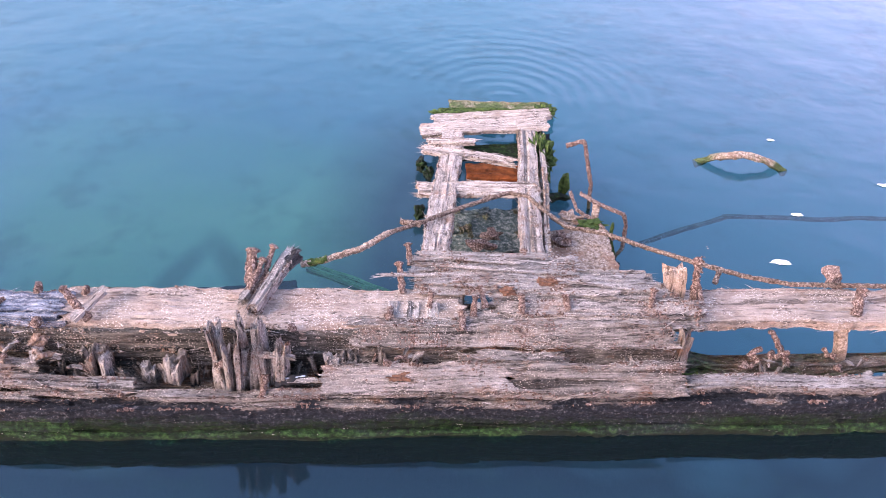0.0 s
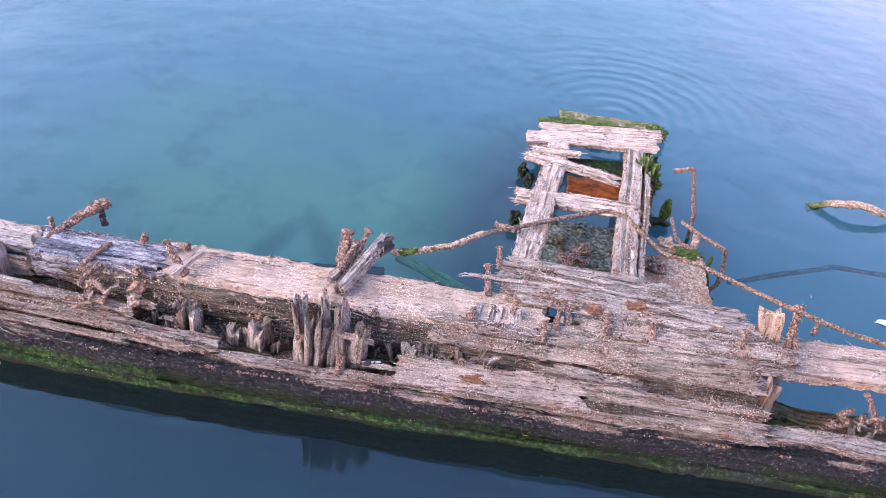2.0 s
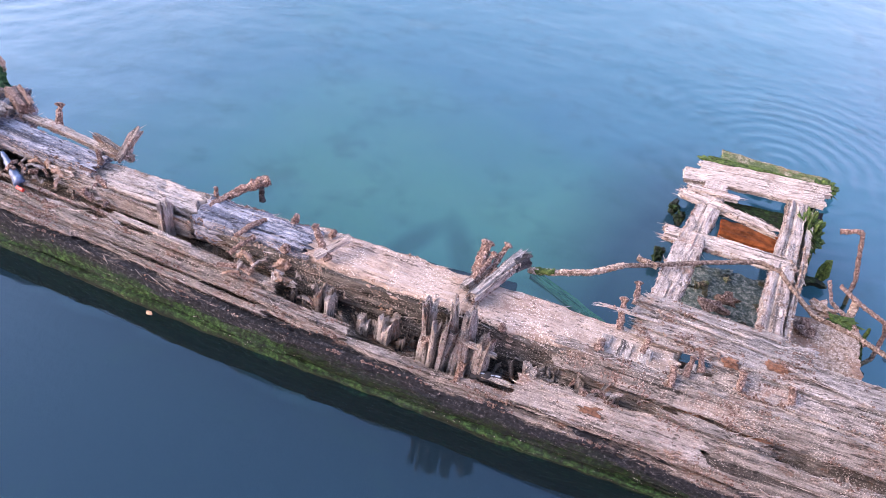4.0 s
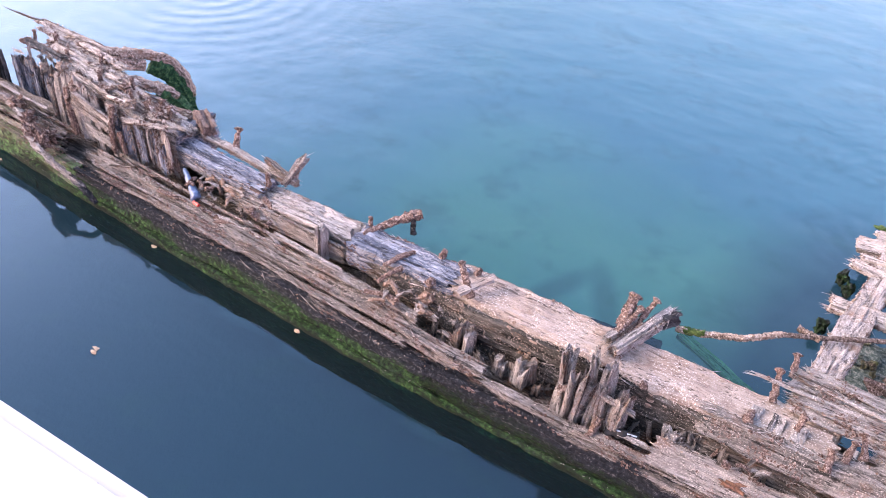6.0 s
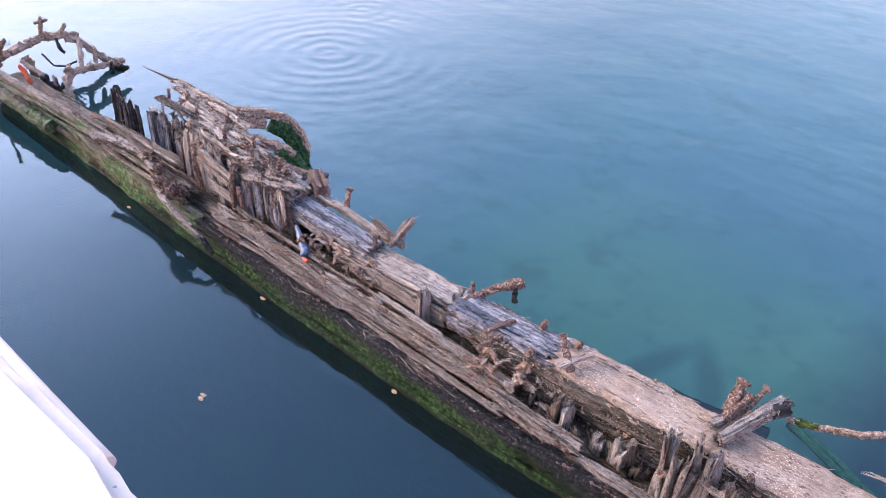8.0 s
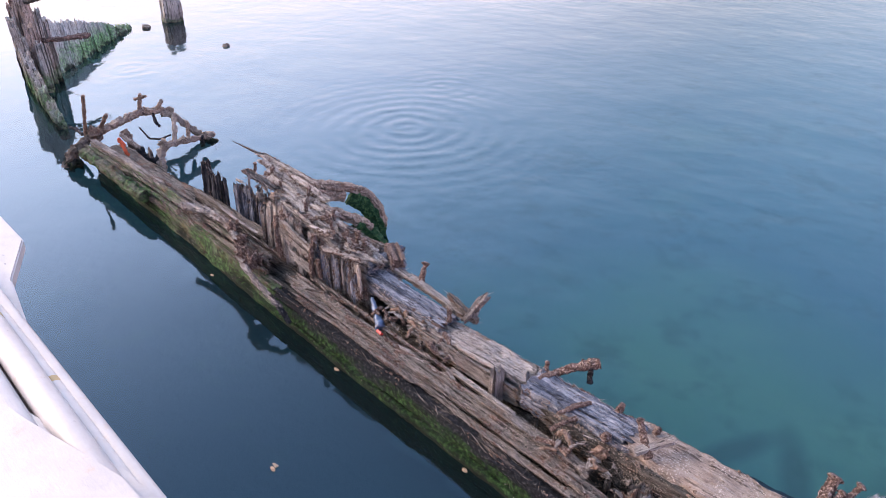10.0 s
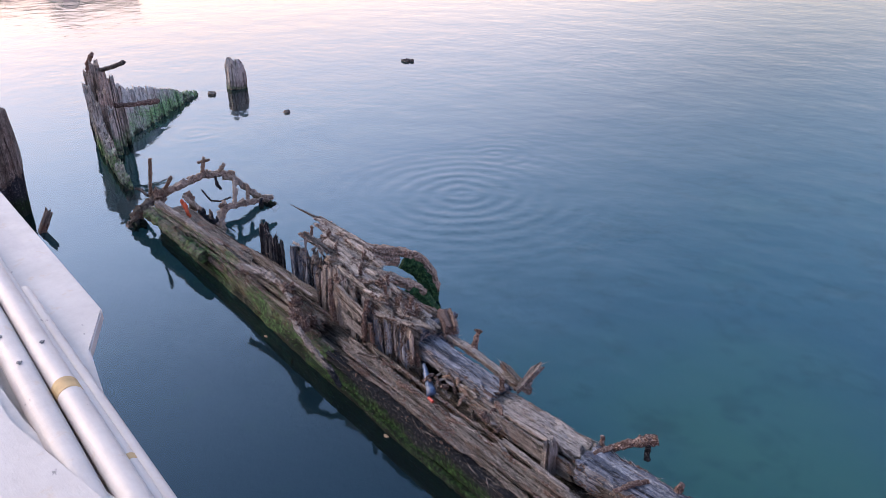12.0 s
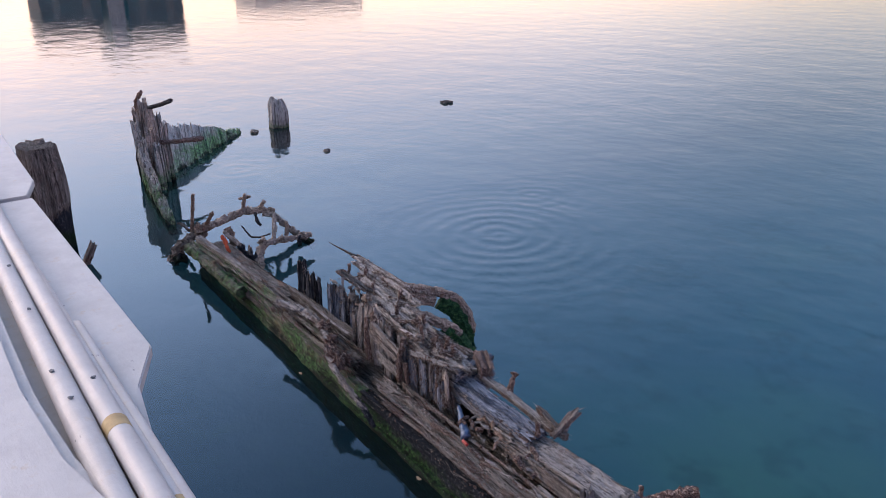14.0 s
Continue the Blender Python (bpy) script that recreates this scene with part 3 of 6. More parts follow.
def sprinkle(t, grains, shreds, material, seed, low=0.005, high=0.016, shred_material=None, kinds=None, floor=0.3):
    """Small crusts, and shreds along the grain, on the upper faces of a thing's timbers."""
    rng = np.random.default_rng(seed)
    P, N, X = [], [], []
    for ob in t.children:
        if ob.type != "MESH" or not ob.name.split(".")[0] in (kinds or WOODEN):
            continue
        me, m = ob.data, np.array(chain(ob))
        n = len(me.polygons)
        c, nn, ar = np.empty(n * 3), np.empty(n * 3), np.empty(n)
        me.polygons.foreach_get("center", c)
        me.polygons.foreach_get("normal", nn)
        me.polygons.foreach_get("area", ar)
        c = c.reshape(-1, 3) @ m[:3, :3].T + m[:3, 3]
        nn = nn.reshape(-1, 3) @ m[:3, :3].T
        keep = ((nn[:, 2] > 0.15) | (nn[:, 1] < -0.5)) & (c[:, 2] > floor)
        pick = rng.random(n) < ar * 3000
        keep &= pick
        P.append(c[keep])
        N.append(nn[keep])
        X.append(np.broadcast_to(m[:3, 0], (int(keep.sum()), 3)))
    P, N, X = np.concatenate(P), np.concatenate(N), np.concatenate(X)
    if not len(P):
        return
    base = np.array([(1, 0, 0), (-1, 0, 0), (0, 1, 0), (0, -1, 0), (0, 0, 1), (0, 0, -1)], float)
    tri = np.array([(0, 2, 4), (2, 1, 4), (1, 3, 4), (3, 0, 4), (2, 0, 5), (1, 2, 5), (3, 1, 5), (0, 3, 5)])

    def build(name, V, material):
        k = len(V)
        F = (tri[None] + 6 * np.arange(k)[:, None, None]).reshape(-1, 3)
        mesh = bpy.data.meshes.new(name)
        mesh.from_pydata(V.reshape(-1, 3).tolist(), [], F.tolist())
        tagged(link(name, mesh, material, t, Matrix.Identity(4)), kind="stuff")

    clump = vnoise(P[:, 0] * 7 + P[:, 2] * 5, P[:, 1] * 7, seed)
    w = np.clip(clump - 0.35, 0.01, 1) ** 2
    if grains:
        i = rng.choice(len(P), grains, p=w / w.sum())
        slide = X[i] * rng.uniform(-0.012, 0.012, (grains, 1))
        size = rng.uniform(low, high, (grains, 1, 1))
        build("crust", (P[i] + slide)[:, None] + N[i][:, None] * 0.3 * size + base[None] * size * rng.uniform(0.5, 1.4, (grains, 6, 1)), material)
    if shreds:
        i = rng.choice(len(P), shreds)
        d = X[i] + rng.normal(0, 0.16, (shreds, 3)) + N[i] * rng.uniform(0, 0.25, (shreds, 1))
        d /= np.linalg.norm(d, axis=1)[:, None]
        d *= rng.choice((-1, 1), (shreds, 1))
        u = np.cross(d, N[i] + 0.01)
        u /= np.linalg.norm(u, axis=1)[:, None] + 1e-9
        v = np.cross(d, u)
        L = rng.uniform(0.02, 0.11, (shreds, 1))
        r = rng.uniform(0.003, 0.009, (shreds, 1))
        V = np.stack([P[i] + d * L, P[i] - d * L, P[i] + u * r, P[i] - u * r, P[i] + v * r * 0.6, P[i] - v * r * 0.6], 1)
        build("shred_litter", V, shred_material or WOOD)


WOODEN = ("strake", "rim_timber", "rim_plank", "balk", "split_face", "plank", "side_rail", "cross_plank", "prong", "stave", "backing_board", "panel", "core", "ragged_end", "post", "board", "edge_strip", "branch", "splinter", "stem_post", "backing_plank", "broken_rib")


def hull_y(x):
    """The line of the hull's side at the water."""
    return float(np.interp(x, [-13.3, -9.5, -6.0, -3.0, 0.0, 6.0], [4.0, 4.05, 3.95, 3.88, 3.97, 4.2]))


def side_y(x):
    """The line of the outer planking, which bulges a little beyond the rim."""
    return float(np.interp(x, [-13.3, -12.2, -10.7, -9.0, -7.6, -6.4, -4.5, -3.0, -0.4, 2.2, 6.0], [4.13, 4.12, 4.055, 3.965, 3.895, 3.875, 3.805, 3.815, 3.91, 4.02, 4.18]))


# ---- setting ----
def sheet(name, size, z, material):
    bm = bmesh.new()
    bmesh.ops.create_grid(bm, x_segments=8, y_segments=8, size=size)
    mesh = bpy.data.meshes.new(name)
    bm.to_mesh(mesh)
    bm.free()
    return link(name, mesh, material, None, pose(0, 0, z))


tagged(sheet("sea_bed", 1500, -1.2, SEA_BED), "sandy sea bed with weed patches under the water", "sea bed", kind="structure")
tagged(sheet("water", 1500, 0, WATER), "calm blue-green harbour water with light ripples", "water", kind="structure")


def block(name, lo, hi, material, parent=None, bevel=0.01, label=""):
    bm = bmesh.new()
    bmesh.ops.create_cube(bm, size=1)
    c = [(a + b) / 2 for a, b in zip(lo, hi)]
    d = [b - a for a, b in zip(lo, hi)]
    for v in bm.verts:
        v.co = Vector((v.co.x * d[0], v.co.y * d[1], v.co.z * d[2]))
    if bevel:
        bmesh.ops.bevel(bm, geom=bm.edges[:], offset=bevel, segments=2, affect="EDGES")
    mesh = bpy.data.meshes.new(name)
    bm.to_mesh(mesh)
    bm.free()
    return link(name, mesh, material, parent, pose(*c), label)


pier = tagged(block("quay", (-26, -2.4, 4.05), (9, -0.12, 4.31), CONCRETE, bevel=0.03), "plain concrete pier deck under the viewer", "quay", kind="structure")
for x in range(-24, 9, 6):
    block("pier_post", (x - 0.2, -1.6, -1.5), (x + 0.2, -1.2, 4.05), CONCRETE, pier, 0.03)

tagged(block("far_quay", (-150, -110, -1.5), (-134, 190, 1.5), CONCRETE, bevel=0.1), "low dark far quay wall across the water", "quay", kind="structure")


def far_house(y0, y1, height, depth, wall_material, label):
    """A waterside building on the far quay, with rows of windows."""
    t = thing("warehouse", (-137, (y0 + y1) / 2, 1.5), label, "building", "buildings on the far quay")
    block("wall", (-137 - depth, y0, 1.5), (-137, y1, height), wall_material, t, 0.05)
    block("roof", (-137.3 - depth, y0 - 0.3, height), (-136.7, y1 + 0.3, height + 0.4), FAR_ROOF, t, 0.05)
    rows = max(1, int((height - 2) / 3.4))
    cols = max(2, int((y1 - y0) / 3.2))
    for r in range(rows):
        for c in range(cols):
            y = y0 + (y1 - y0) * (c + 0.5) / cols
            block("window", (-137.05, y - 0.6, 2.6 + 3.4 * r), (-136.92, y + 0.6, 4.3 + 3.4 * r), FAR_PANE, t, 0.02)


far_house(25, 34, 9.0, 9, FAR_DARK, "dark low waterside shed on the far quay")
far_house(35, 37.4, 11.5, 8, FAR_PALE, "narrow pale tower block on the far quay")
far_house(38, 47, 10.5, 9, FAR_DARK, "dark brick warehouse on the far quay")
far_house(60, 82, 6.5, 9, FAR_PALE, "pale low waterside building on the far quay")

# ---- hull side ----
hull = thing("wreck_hull", (-4, 4, 0), "long rotten timber hull side with weed at the waterline", "shipwreck")


def hull_run(name, x0, x1, dy, z, w, h, material, roll=0.0, piece=2.6, parent=hull, gap=0.0, label="", line=hull_y, **kw):
    """A row of timbers end to end along the hull's line."""
    n = max(1, round(abs(x1 - x0) / piece))
    for i in range(n):
        a = x0 + (x1 - x0) * i / n
        b = x0 + (x1 - x0) * (i + 1) / n
        timber(name, (a, line(a) + dy, z), (b + gap, line(b) + dy, z), w, h, material, parent, roll=roll, label=label, **kw)


hull_run("strake", 5.9, -2.6, 0.09, -0.12, 0.16, 0.42, WOOD_SIDE, rag=(0.0, 0.0), groove=0.022, gap=-0.02, line=side_y)
hull_run("strake", -2.6, -8.2, 0.09, -0.12, 0.16, 0.42, WOOD_SIDE, rag=(0.0, 0.0), groove=0.022, gap=-0.02, line=side_y)
hull_run("strake", -8.2, -12.95, 0.09, -0.12, 0.16, 0.42, WOOD_MOSSY, rag=(0.0, 0.0), groove=0.022, gap=-0.02, line=side_y)
hull_run("strake", 5.9, -2.8, 0.11, 0.22, 0.16, 0.30, WOOD_DARK, piece=3.1, rag=(0.0, 0.0), groove=0.03, gap=-0.02, worn=0.05, line=side_y)
hull_run("strake", -2.8, -7.3, 0.11, 0.22, 0.16, 0.30, WOOD_SIDE, piece=3.1, rag=(0.0, 0.0), groove=0.03, gap=-0.02, worn=0.05, line=side_y)
hull_run("strake", -7.3, -12.95, 0.11, 0.22, 0.16, 0.30, WOOD_MOSSY, piece=3.1, rag=(0.0, 0.0), groove=0.03, gap=-0.02, worn=0.05, line=side_y)
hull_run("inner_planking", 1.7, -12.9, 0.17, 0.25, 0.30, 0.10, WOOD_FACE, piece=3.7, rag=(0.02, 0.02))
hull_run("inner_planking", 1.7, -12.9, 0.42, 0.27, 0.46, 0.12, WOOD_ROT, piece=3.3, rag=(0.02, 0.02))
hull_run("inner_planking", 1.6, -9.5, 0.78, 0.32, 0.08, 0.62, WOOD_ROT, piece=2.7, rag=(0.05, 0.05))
# the rim timber, broken into lengths
RIM = [
    (5.9, 3.35, 0.16, 0.42, 0.22, 0.12, 10), (3.4, 1.75, 0.15, 0.42, 0.16, 0.12, 10),
    (1.75, -0.95, 0.16, 0.40, 0.20, 0.12, 25), (-0.9, -2.3, 0.08, 0.40, 0.10, 0.12, 12),
    (-2.3, -3.15, 0.13, 0.42, 0.17, 0.12, 20), (-3.0, -5.2, 0.22, 0.47, 0.36, 0.12, 30),
    (-4.9, -7.05, 0.20, 0.46, 0.36, 0.14, 30), (-7.65, -9.6, 0.20, 0.47, 0.34, 0.14, 30),
    (-9.4, -11.5, 0.20, 0.41, 0.30, 0.14, 35), (-11.4, -12.9, 0.18, 0.38, 0.26, 0.14, 35),
]
for xa, xb, dy, z, w, h, roll in RIM:
    if xa > -2.9:
        timber("rim_timber", (xa, hull_y(xa) + dy, z), (xb, hull_y(xb) + dy, z), w, h, WOOD_RIM if xa == 1.75 else WOOD, hull, roll=-roll, rag=(0.14, 0.2), groove=0.026, worn=0.06)
    else:
        for part_dy, part_z, part_w, part_end in ((-0.38 * w, -0.075, 0.22 * w, 0.0), (-0.10 * w, 0.0, 0.52 * w, -0.18), (0.24 * w, 0.045, 0.14 * w, 0.1)):
            timber("rim_timber", (xa, hull_y(xa) + dy + part_dy, z + part_z), (xb + part_end, hull_y(xb) + dy + part_dy, z + part_z), part_w, h, WOOD_RIM if xa > -7.4 or part_dy > 0 else WOOD_MOSSY, hull, roll=-roll, rag=(0.2, 0.3), groove=0.026, worn=0.06, eaten=0.1, step=0.018, fine=0.011)
timber("rim_plank", (-2.45, 4.02, 0.47), (-3.35, 4.0, 0.50), 0.14, 0.06, WOOD_RIM, hull, rag=(0.3, 0.2), groove=0.02)
timber("rim_plank", (-3.0, 4.12, 0.56), (-4.3, 4.14, 0.58), 0.12, 0.05, WOOD_RIM, hull, rag=(0.35, 0.25), groove=0.02)
timber("rim_strip", (-4.65, 4.16, 0.64), (-3.81, 4.11, 0.64), 0.06, 0.04, WOOD_PALE, hull, rag=(0.1, 0.15))
rod("edge_log", [(-12.95, 4.01, 0.33), (-11.95, 4.02, 0.33), (-10.75, 4.0, 0.31)], 0.085, WOOD_MOSSY, hull, lump=0.2, label="round weedy log along the hull's edge")
timber("rim_plank", (-10.6, 4.25, 0.44), (-13.0, 4.21, 0.43), 0.12, 0.13, WOOD, hull, rag=(0.1, 0.1))

# rotten rib ends in the hollow behind the rim
rnd = random.Random(52)
for k in range(40):
    x = -0.9 - 6.0 * k / 39 + rnd.uniform(-0.06, 0.06)
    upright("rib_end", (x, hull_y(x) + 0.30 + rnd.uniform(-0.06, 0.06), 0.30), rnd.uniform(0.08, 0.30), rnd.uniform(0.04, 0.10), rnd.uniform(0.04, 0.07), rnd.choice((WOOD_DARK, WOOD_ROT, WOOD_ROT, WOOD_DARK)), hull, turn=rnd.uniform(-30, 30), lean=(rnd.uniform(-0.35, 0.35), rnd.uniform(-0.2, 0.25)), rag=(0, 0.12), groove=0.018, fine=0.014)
for k in range(14):
    x = rnd.uniform(-6.9, -1.0)
    p = Vector((x, hull_y(x) + rnd.uniform(0.1, 0.34), rnd.uniform(0.46, 0.54)))
    timber("loose_splinter", p, p + Vector((rnd.choice((-1, 1)) * rnd.uniform(0.1, 0.35), rnd.uniform(-0.08, 0.08), rnd.uniform(-0.02, 0.08))), rnd.uniform(0.03, 0.07), rnd.uniform(0.02, 0.04), rnd.choice((WOOD, WOOD_PALE, RUSTED)), hull, rag=(0.05, 0.15), groove=0.01, fine=0.012)

# ---- the main beams ----
BEAMS = "beams along the top of the wreck"


def beam(a, b, w, h, material, label, roll=0.0, **kw):
    t = thing("main_beam", a, label, "timber beam", BEAMS)
    timber("balk", a, b, w, h, material, t, roll=roll, **kw)
    return t


beam_mid = beam((0.1, 4.58, 0.66), (-2.95, 4.50, 0.66), 0.46, 0.32, WOOD_BEAM, "broad pale weathered balk with barnacles along the wreck", roll=-4, rag=(0.1, 0.1), groove=0.009, worn=0.02)
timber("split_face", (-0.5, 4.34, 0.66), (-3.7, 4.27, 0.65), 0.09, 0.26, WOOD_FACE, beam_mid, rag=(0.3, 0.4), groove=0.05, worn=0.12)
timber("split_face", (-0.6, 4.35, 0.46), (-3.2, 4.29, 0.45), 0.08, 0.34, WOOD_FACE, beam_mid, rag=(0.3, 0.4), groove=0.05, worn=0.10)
beam_right = beam((1.5, 4.64, 0.75), (5.9, 4.90, 0.75), 0.45, 0.11, WOOD_BEAM, "broad pale plank beam bridging open water on the wreck", rag=(0.2, 0.0), groove=0.010, worn=0.03)
beam_burnt = beam((-2.82, 4.47, 0.70), (-3.92, 4.45, 0.70), 0.38, 0.28, WOOD_BURNT, "charred blue-grey balk end on the wreck", roll=-6, rag=(0.12, 0.08), groove=0.014, worn=0.03)
beam_pale = beam((-3.97, 4.53, 0.62), (-5.5, 4.50, 0.63), 0.34, 0.24, WOOD_SILVER, "pale silvered balk with a dark hollow under it", roll=-4, rag=(0.1, 0.2), groove=0.024, worn=0.03)
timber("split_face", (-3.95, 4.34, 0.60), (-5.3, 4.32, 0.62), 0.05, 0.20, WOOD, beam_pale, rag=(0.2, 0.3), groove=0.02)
beam_burnt_far = beam((-5.0, 4.52, 0.70), (-6.5, 4.53, 0.74), 0.28, 0.2, WOOD_BURNT, "charred blue-grey balk beside the broken planks", roll=-6, rag=(0.3, 0.1), groove=0.014, worn=0.03)

# ---- plank stack in the middle ----
stack = thing("plank_stack", (0.4, 4.3, 0.45), "stepped stack of split grey planks with rusty bolts", "plank stack")
LOW_PLANKS = [
    ((-1.0, 4.09, 0.51), (0.5, 4.12, 0.53), 0.25, 0.07, -46), ((0.3, 4.11, 0.52), (1.75, 4.14, 0.54), 0.26, 0.08, -46),
    ((-0.95, 4.05, 0.43), (1.78, 4.11, 0.45), 0.14, 0.07, -62),
    ((0.05, 4.22, 0.64), (0.84, 4.24, 0.65), 0.10, 0.06, -42), ((0.55, 4.28, 0.71), (1.70, 4.31, 0.72), 0.06, 0.06, -45),
    ((-0.74, 4.31, 0.75), (0.70, 4.33, 0.77), 0.19, 0.06, -42), ((0.45, 4.32, 0.75), (1.64, 4.36, 0.79), 0.20, 0.07, -42),
    ((-0.85, 4.37, 0.82), (0.30, 4.40, 0.83), 0.09, 0.05, -30), ((0.0, 4.42, 0.83), (1.74, 4.45, 0.86), 0.17, 0.07, -36),
]
HIGH_PLANKS = [
    ((0.30, 4.50, 0.88), (1.88, 4.53, 0.90), 0.15, 0.06, -30), ((0.42, 4.59, 0.91), (1.70, 4.61, 0.92), 0.14, 0.06, -22),
    ((0.25, 4.69, 0.92), (1.62, 4.71, 0.94), 0.18, 0.07, -16), ((-0.32, 4.78, 0.91), (1.48, 4.79, 0.94), 0.16, 0.06, -14),
    ((-0.36, 4.91, 0.91), (0.98, 4.90, 0.93), 0.18, 0.06, -10), ((-0.30, 4.70, 0.88), (0.60, 4.68, 0.90), 0.15, 0.05, -22),
    ((-0.34, 5.04, 0.88), (0.75, 5.04, 0.89), 0.16, 0.06, -8), ((0.55, 4.62, 0.96), (1.25, 4.60, 0.97), 0.07, 0.03, -20),
]
rnd = random.Random(64)
for k, (a, b, w, h, roll) in enumerate(LOW_PLANKS + HIGH_PLANKS):
    lift = Vector((0, -0.006, rnd.uniform(0.0, 0.022)))
    timber("plank", Vector(a) + lift, Vector(b) + lift, w * (1.1 if w < 0.21 else 1.1), h * 0.7, rnd.choice((WOOD_RIM, WOOD_RIM, WOOD_RIM, WOOD) if k < 9 else (WOOD, WOOD, WOOD_RIM, WOOD_PALE)), stack, roll=-roll + rnd.uniform(-22, 8), rag=(0.35, 0.3), groove=0.026, worn=0.04, eaten=0.2, step=0.025)
WIDE = [
    ((-0.80, 4.335, 0.74), (1.66, 4.375, 0.765), 0.21, 0.07, -40), ((0.02, 4.215, 0.605), (0.86, 4.235, 0.615), 0.15, 0.06, -44),
    ((0.28, 4.455, 0.835), (1.90, 4.485, 0.86), 0.27, 0.06, -30), ((-0.05, 4.40, 0.80), (0.75, 4.42, 0.82), 0.12, 0.06, -36),
    ((0.25, 4.62, 0.895), (1.72, 4.645, 0.91), 0.22, 0.06, -18), ((-0.32, 4.78, 0.905), (1.50, 4.79, 0.925), 0.23, 0.06, -12),
    ((-0.36, 4.96, 0.89), (1.0, 4.96, 0.90), 0.26, 0.06, -8),
]
for a, b, w, h, roll in WIDE:
    timber("plank", a, b, w, h, rnd.choice((WOOD, WOOD_RIM, WOOD)), stack, roll=-roll + rnd.uniform(-10, 4), rag=(0.14, 0.18), groove=0.03, worn=0.05, eaten=0.08, step=0.025)
for a, b in (((-0.62, 4.74, 0.95), (0.05, 4.80, 0.95)), ((-0.18, 4.86, 0.97), (0.6, 4.80, 0.98)), ((0.7, 4.72, 0.99), (1.35, 4.62, 0.99)), ((-0.2, 4.98, 0.94), (0.55, 4.93, 0.97))):
    timber("splinter", a, b, 0.035, 0.022, WOOD_PALE, stack, rag=(0.1, 0.25), groove=0.006)
for x, w in ((-0.46, 0.10), (-0.32, 0.12), (-0.17, 0.12), (0.18, 0.16), (0.36, 0.14)):
    timber("block", (x, 4.42, 0.74), (x, 4.60, 0.80), w, 0.12, WOOD_PALE, stack, rag=(0.02, 0.02), groove=0.01)
timber("backing_plank", (-0.85, 4.30, 0.58), (1.68, 4.34, 0.61), 0.50, 0.07, WOOD_ROT, stack, roll=46, rag=(0.1, 0.1), groove=0.03)
timber("backing_plank", (0.42, 4.70, 0.84), (1.6, 4.72, 0.86), 0.48, 0.06, WOOD_DARK, stack, roll=10, rag=(0.1, 0.2), groove=0.03)
timber("backing_plank", (-0.32, 4.90, 0.83), (0.8, 4.92, 0.84), 0.40, 0.06, WOOD_DARK, stack, roll=-6, rag=(0.05, 0.1), groove=0.03)
BOLTS = [
    ((0.05, 4.31, 0.82), (0.04, 4.43, 0.92)), ((0.13, 4.42, 0.86), (0.14, 4.52, 0.98)), ((-0.20, 4.48, 0.88), (-0.18, 4.54, 0.98)),
    ((0.49, 4.42, 0.90), (0.48, 4.53, 1.00)), ((0.83, 4.45, 0.92), (0.81, 4.54, 1.00)), ((0.22, 4.47, 0.90), (0.17, 4.61, 1.00)),
    ((-0.40, 4.66, 0.85), (-0.44, 4.86, 1.00)), ((-0.35, 4.99, 0.85), (-0.38, 5.15, 0.95)), ((1.46, 4.52, 0.90), (1.49, 4.61, 1.02)),
    ((0.55, 5.02, 0.85), (0.56, 5.12, 0.95)), ((-0.49, 4.55, 0.80), (-0.49, 4.38, 0.88)),
]
for a, b in BOLTS:
    bolt(a, b, 0.018, 0.034, stack)
upright("end_post", (1.72, 4.36, 0.2), 0.66, 0.11, 0.10, WOOD_DARK, stack, turn=20)
upright("stub", (-0.62, 4.22, 0.45), 0.2, 0.05, 0.05, RUSTED, stack, lean=(0.3, 0.1))
for x in (-0.75, -0.52, -0.3, -0.1, 1.0, 1.3):
    upright("broken_rib", (x, 4.24, 0.28), 0.34 + 0.06 * math.sin(x * 31), 0.1, 0.08, WOOD_DARK, stack, turn=17 * x, lean=(0.1 * math.sin(x * 17), 0.05))

# ---- the ladder-like frame sloping into the water ----
tower = thing("hatch_frame", (0.4, 6.5, 0), "ladder-like grey timber frame sloping down into the water", "timber frame")
timber("side_rail", (-0.18, 4.95, 0.80), (0.10, 8.55, 0.12), 0.29, 0.16, WOOD_RAIL, tower, rag=(0.05, 0.1), groove=0.022)
timber("side_rail", (0.62, 4.95, 0.80), (0.94, 8.55, 0.12), 0.24, 0.16, WOOD_RAIL, tower, rag=(0.05, 0.1), groove=0.022)
timber("side_rail", (0.78, 5.15, 0.72), (1.07, 8.0, 0.20), 0.08, 0.2, WOOD_RAIL, tower, rag=(0.2, 0.2), groove=0.03)
timber("cross_plank", (-0.33, 6.47, 0.55), (0.86, 6.52, 0.55), 0.26, 0.07, WOOD_DRY, tower, rag=(0.03, 0.08), groove=0.018)
timber("cross_plank", (-0.30, 7.40, 0.42), (0.76, 7.25, 0.36), 0.17, 0.07, WOOD_DRY, tower, rag=(0.06, 0.3), groove=0.018)
timber("cross_plank", (-0.32, 8.00, 0.26), (1.18, 8.28, 0.26), 0.30, 0.08, WOOD_DRY, tower, rag=(0.06, 0.1), groove=0.02)
timber("cross_plank", (-0.20, 8.28, 0.24), (1.24, 8.55, 0.24), 0.26, 0.08, WOOD_DRY, tower, rag=(0.1, 0.1), groove=0.02)
timber("cross_plank", (-0.25, 7.62, 0.36), (0.30, 7.66, 0.36), 0.12, 0.07, WOOD_DRY, tower, rag=(0.06, 0.1), groove=0.02)
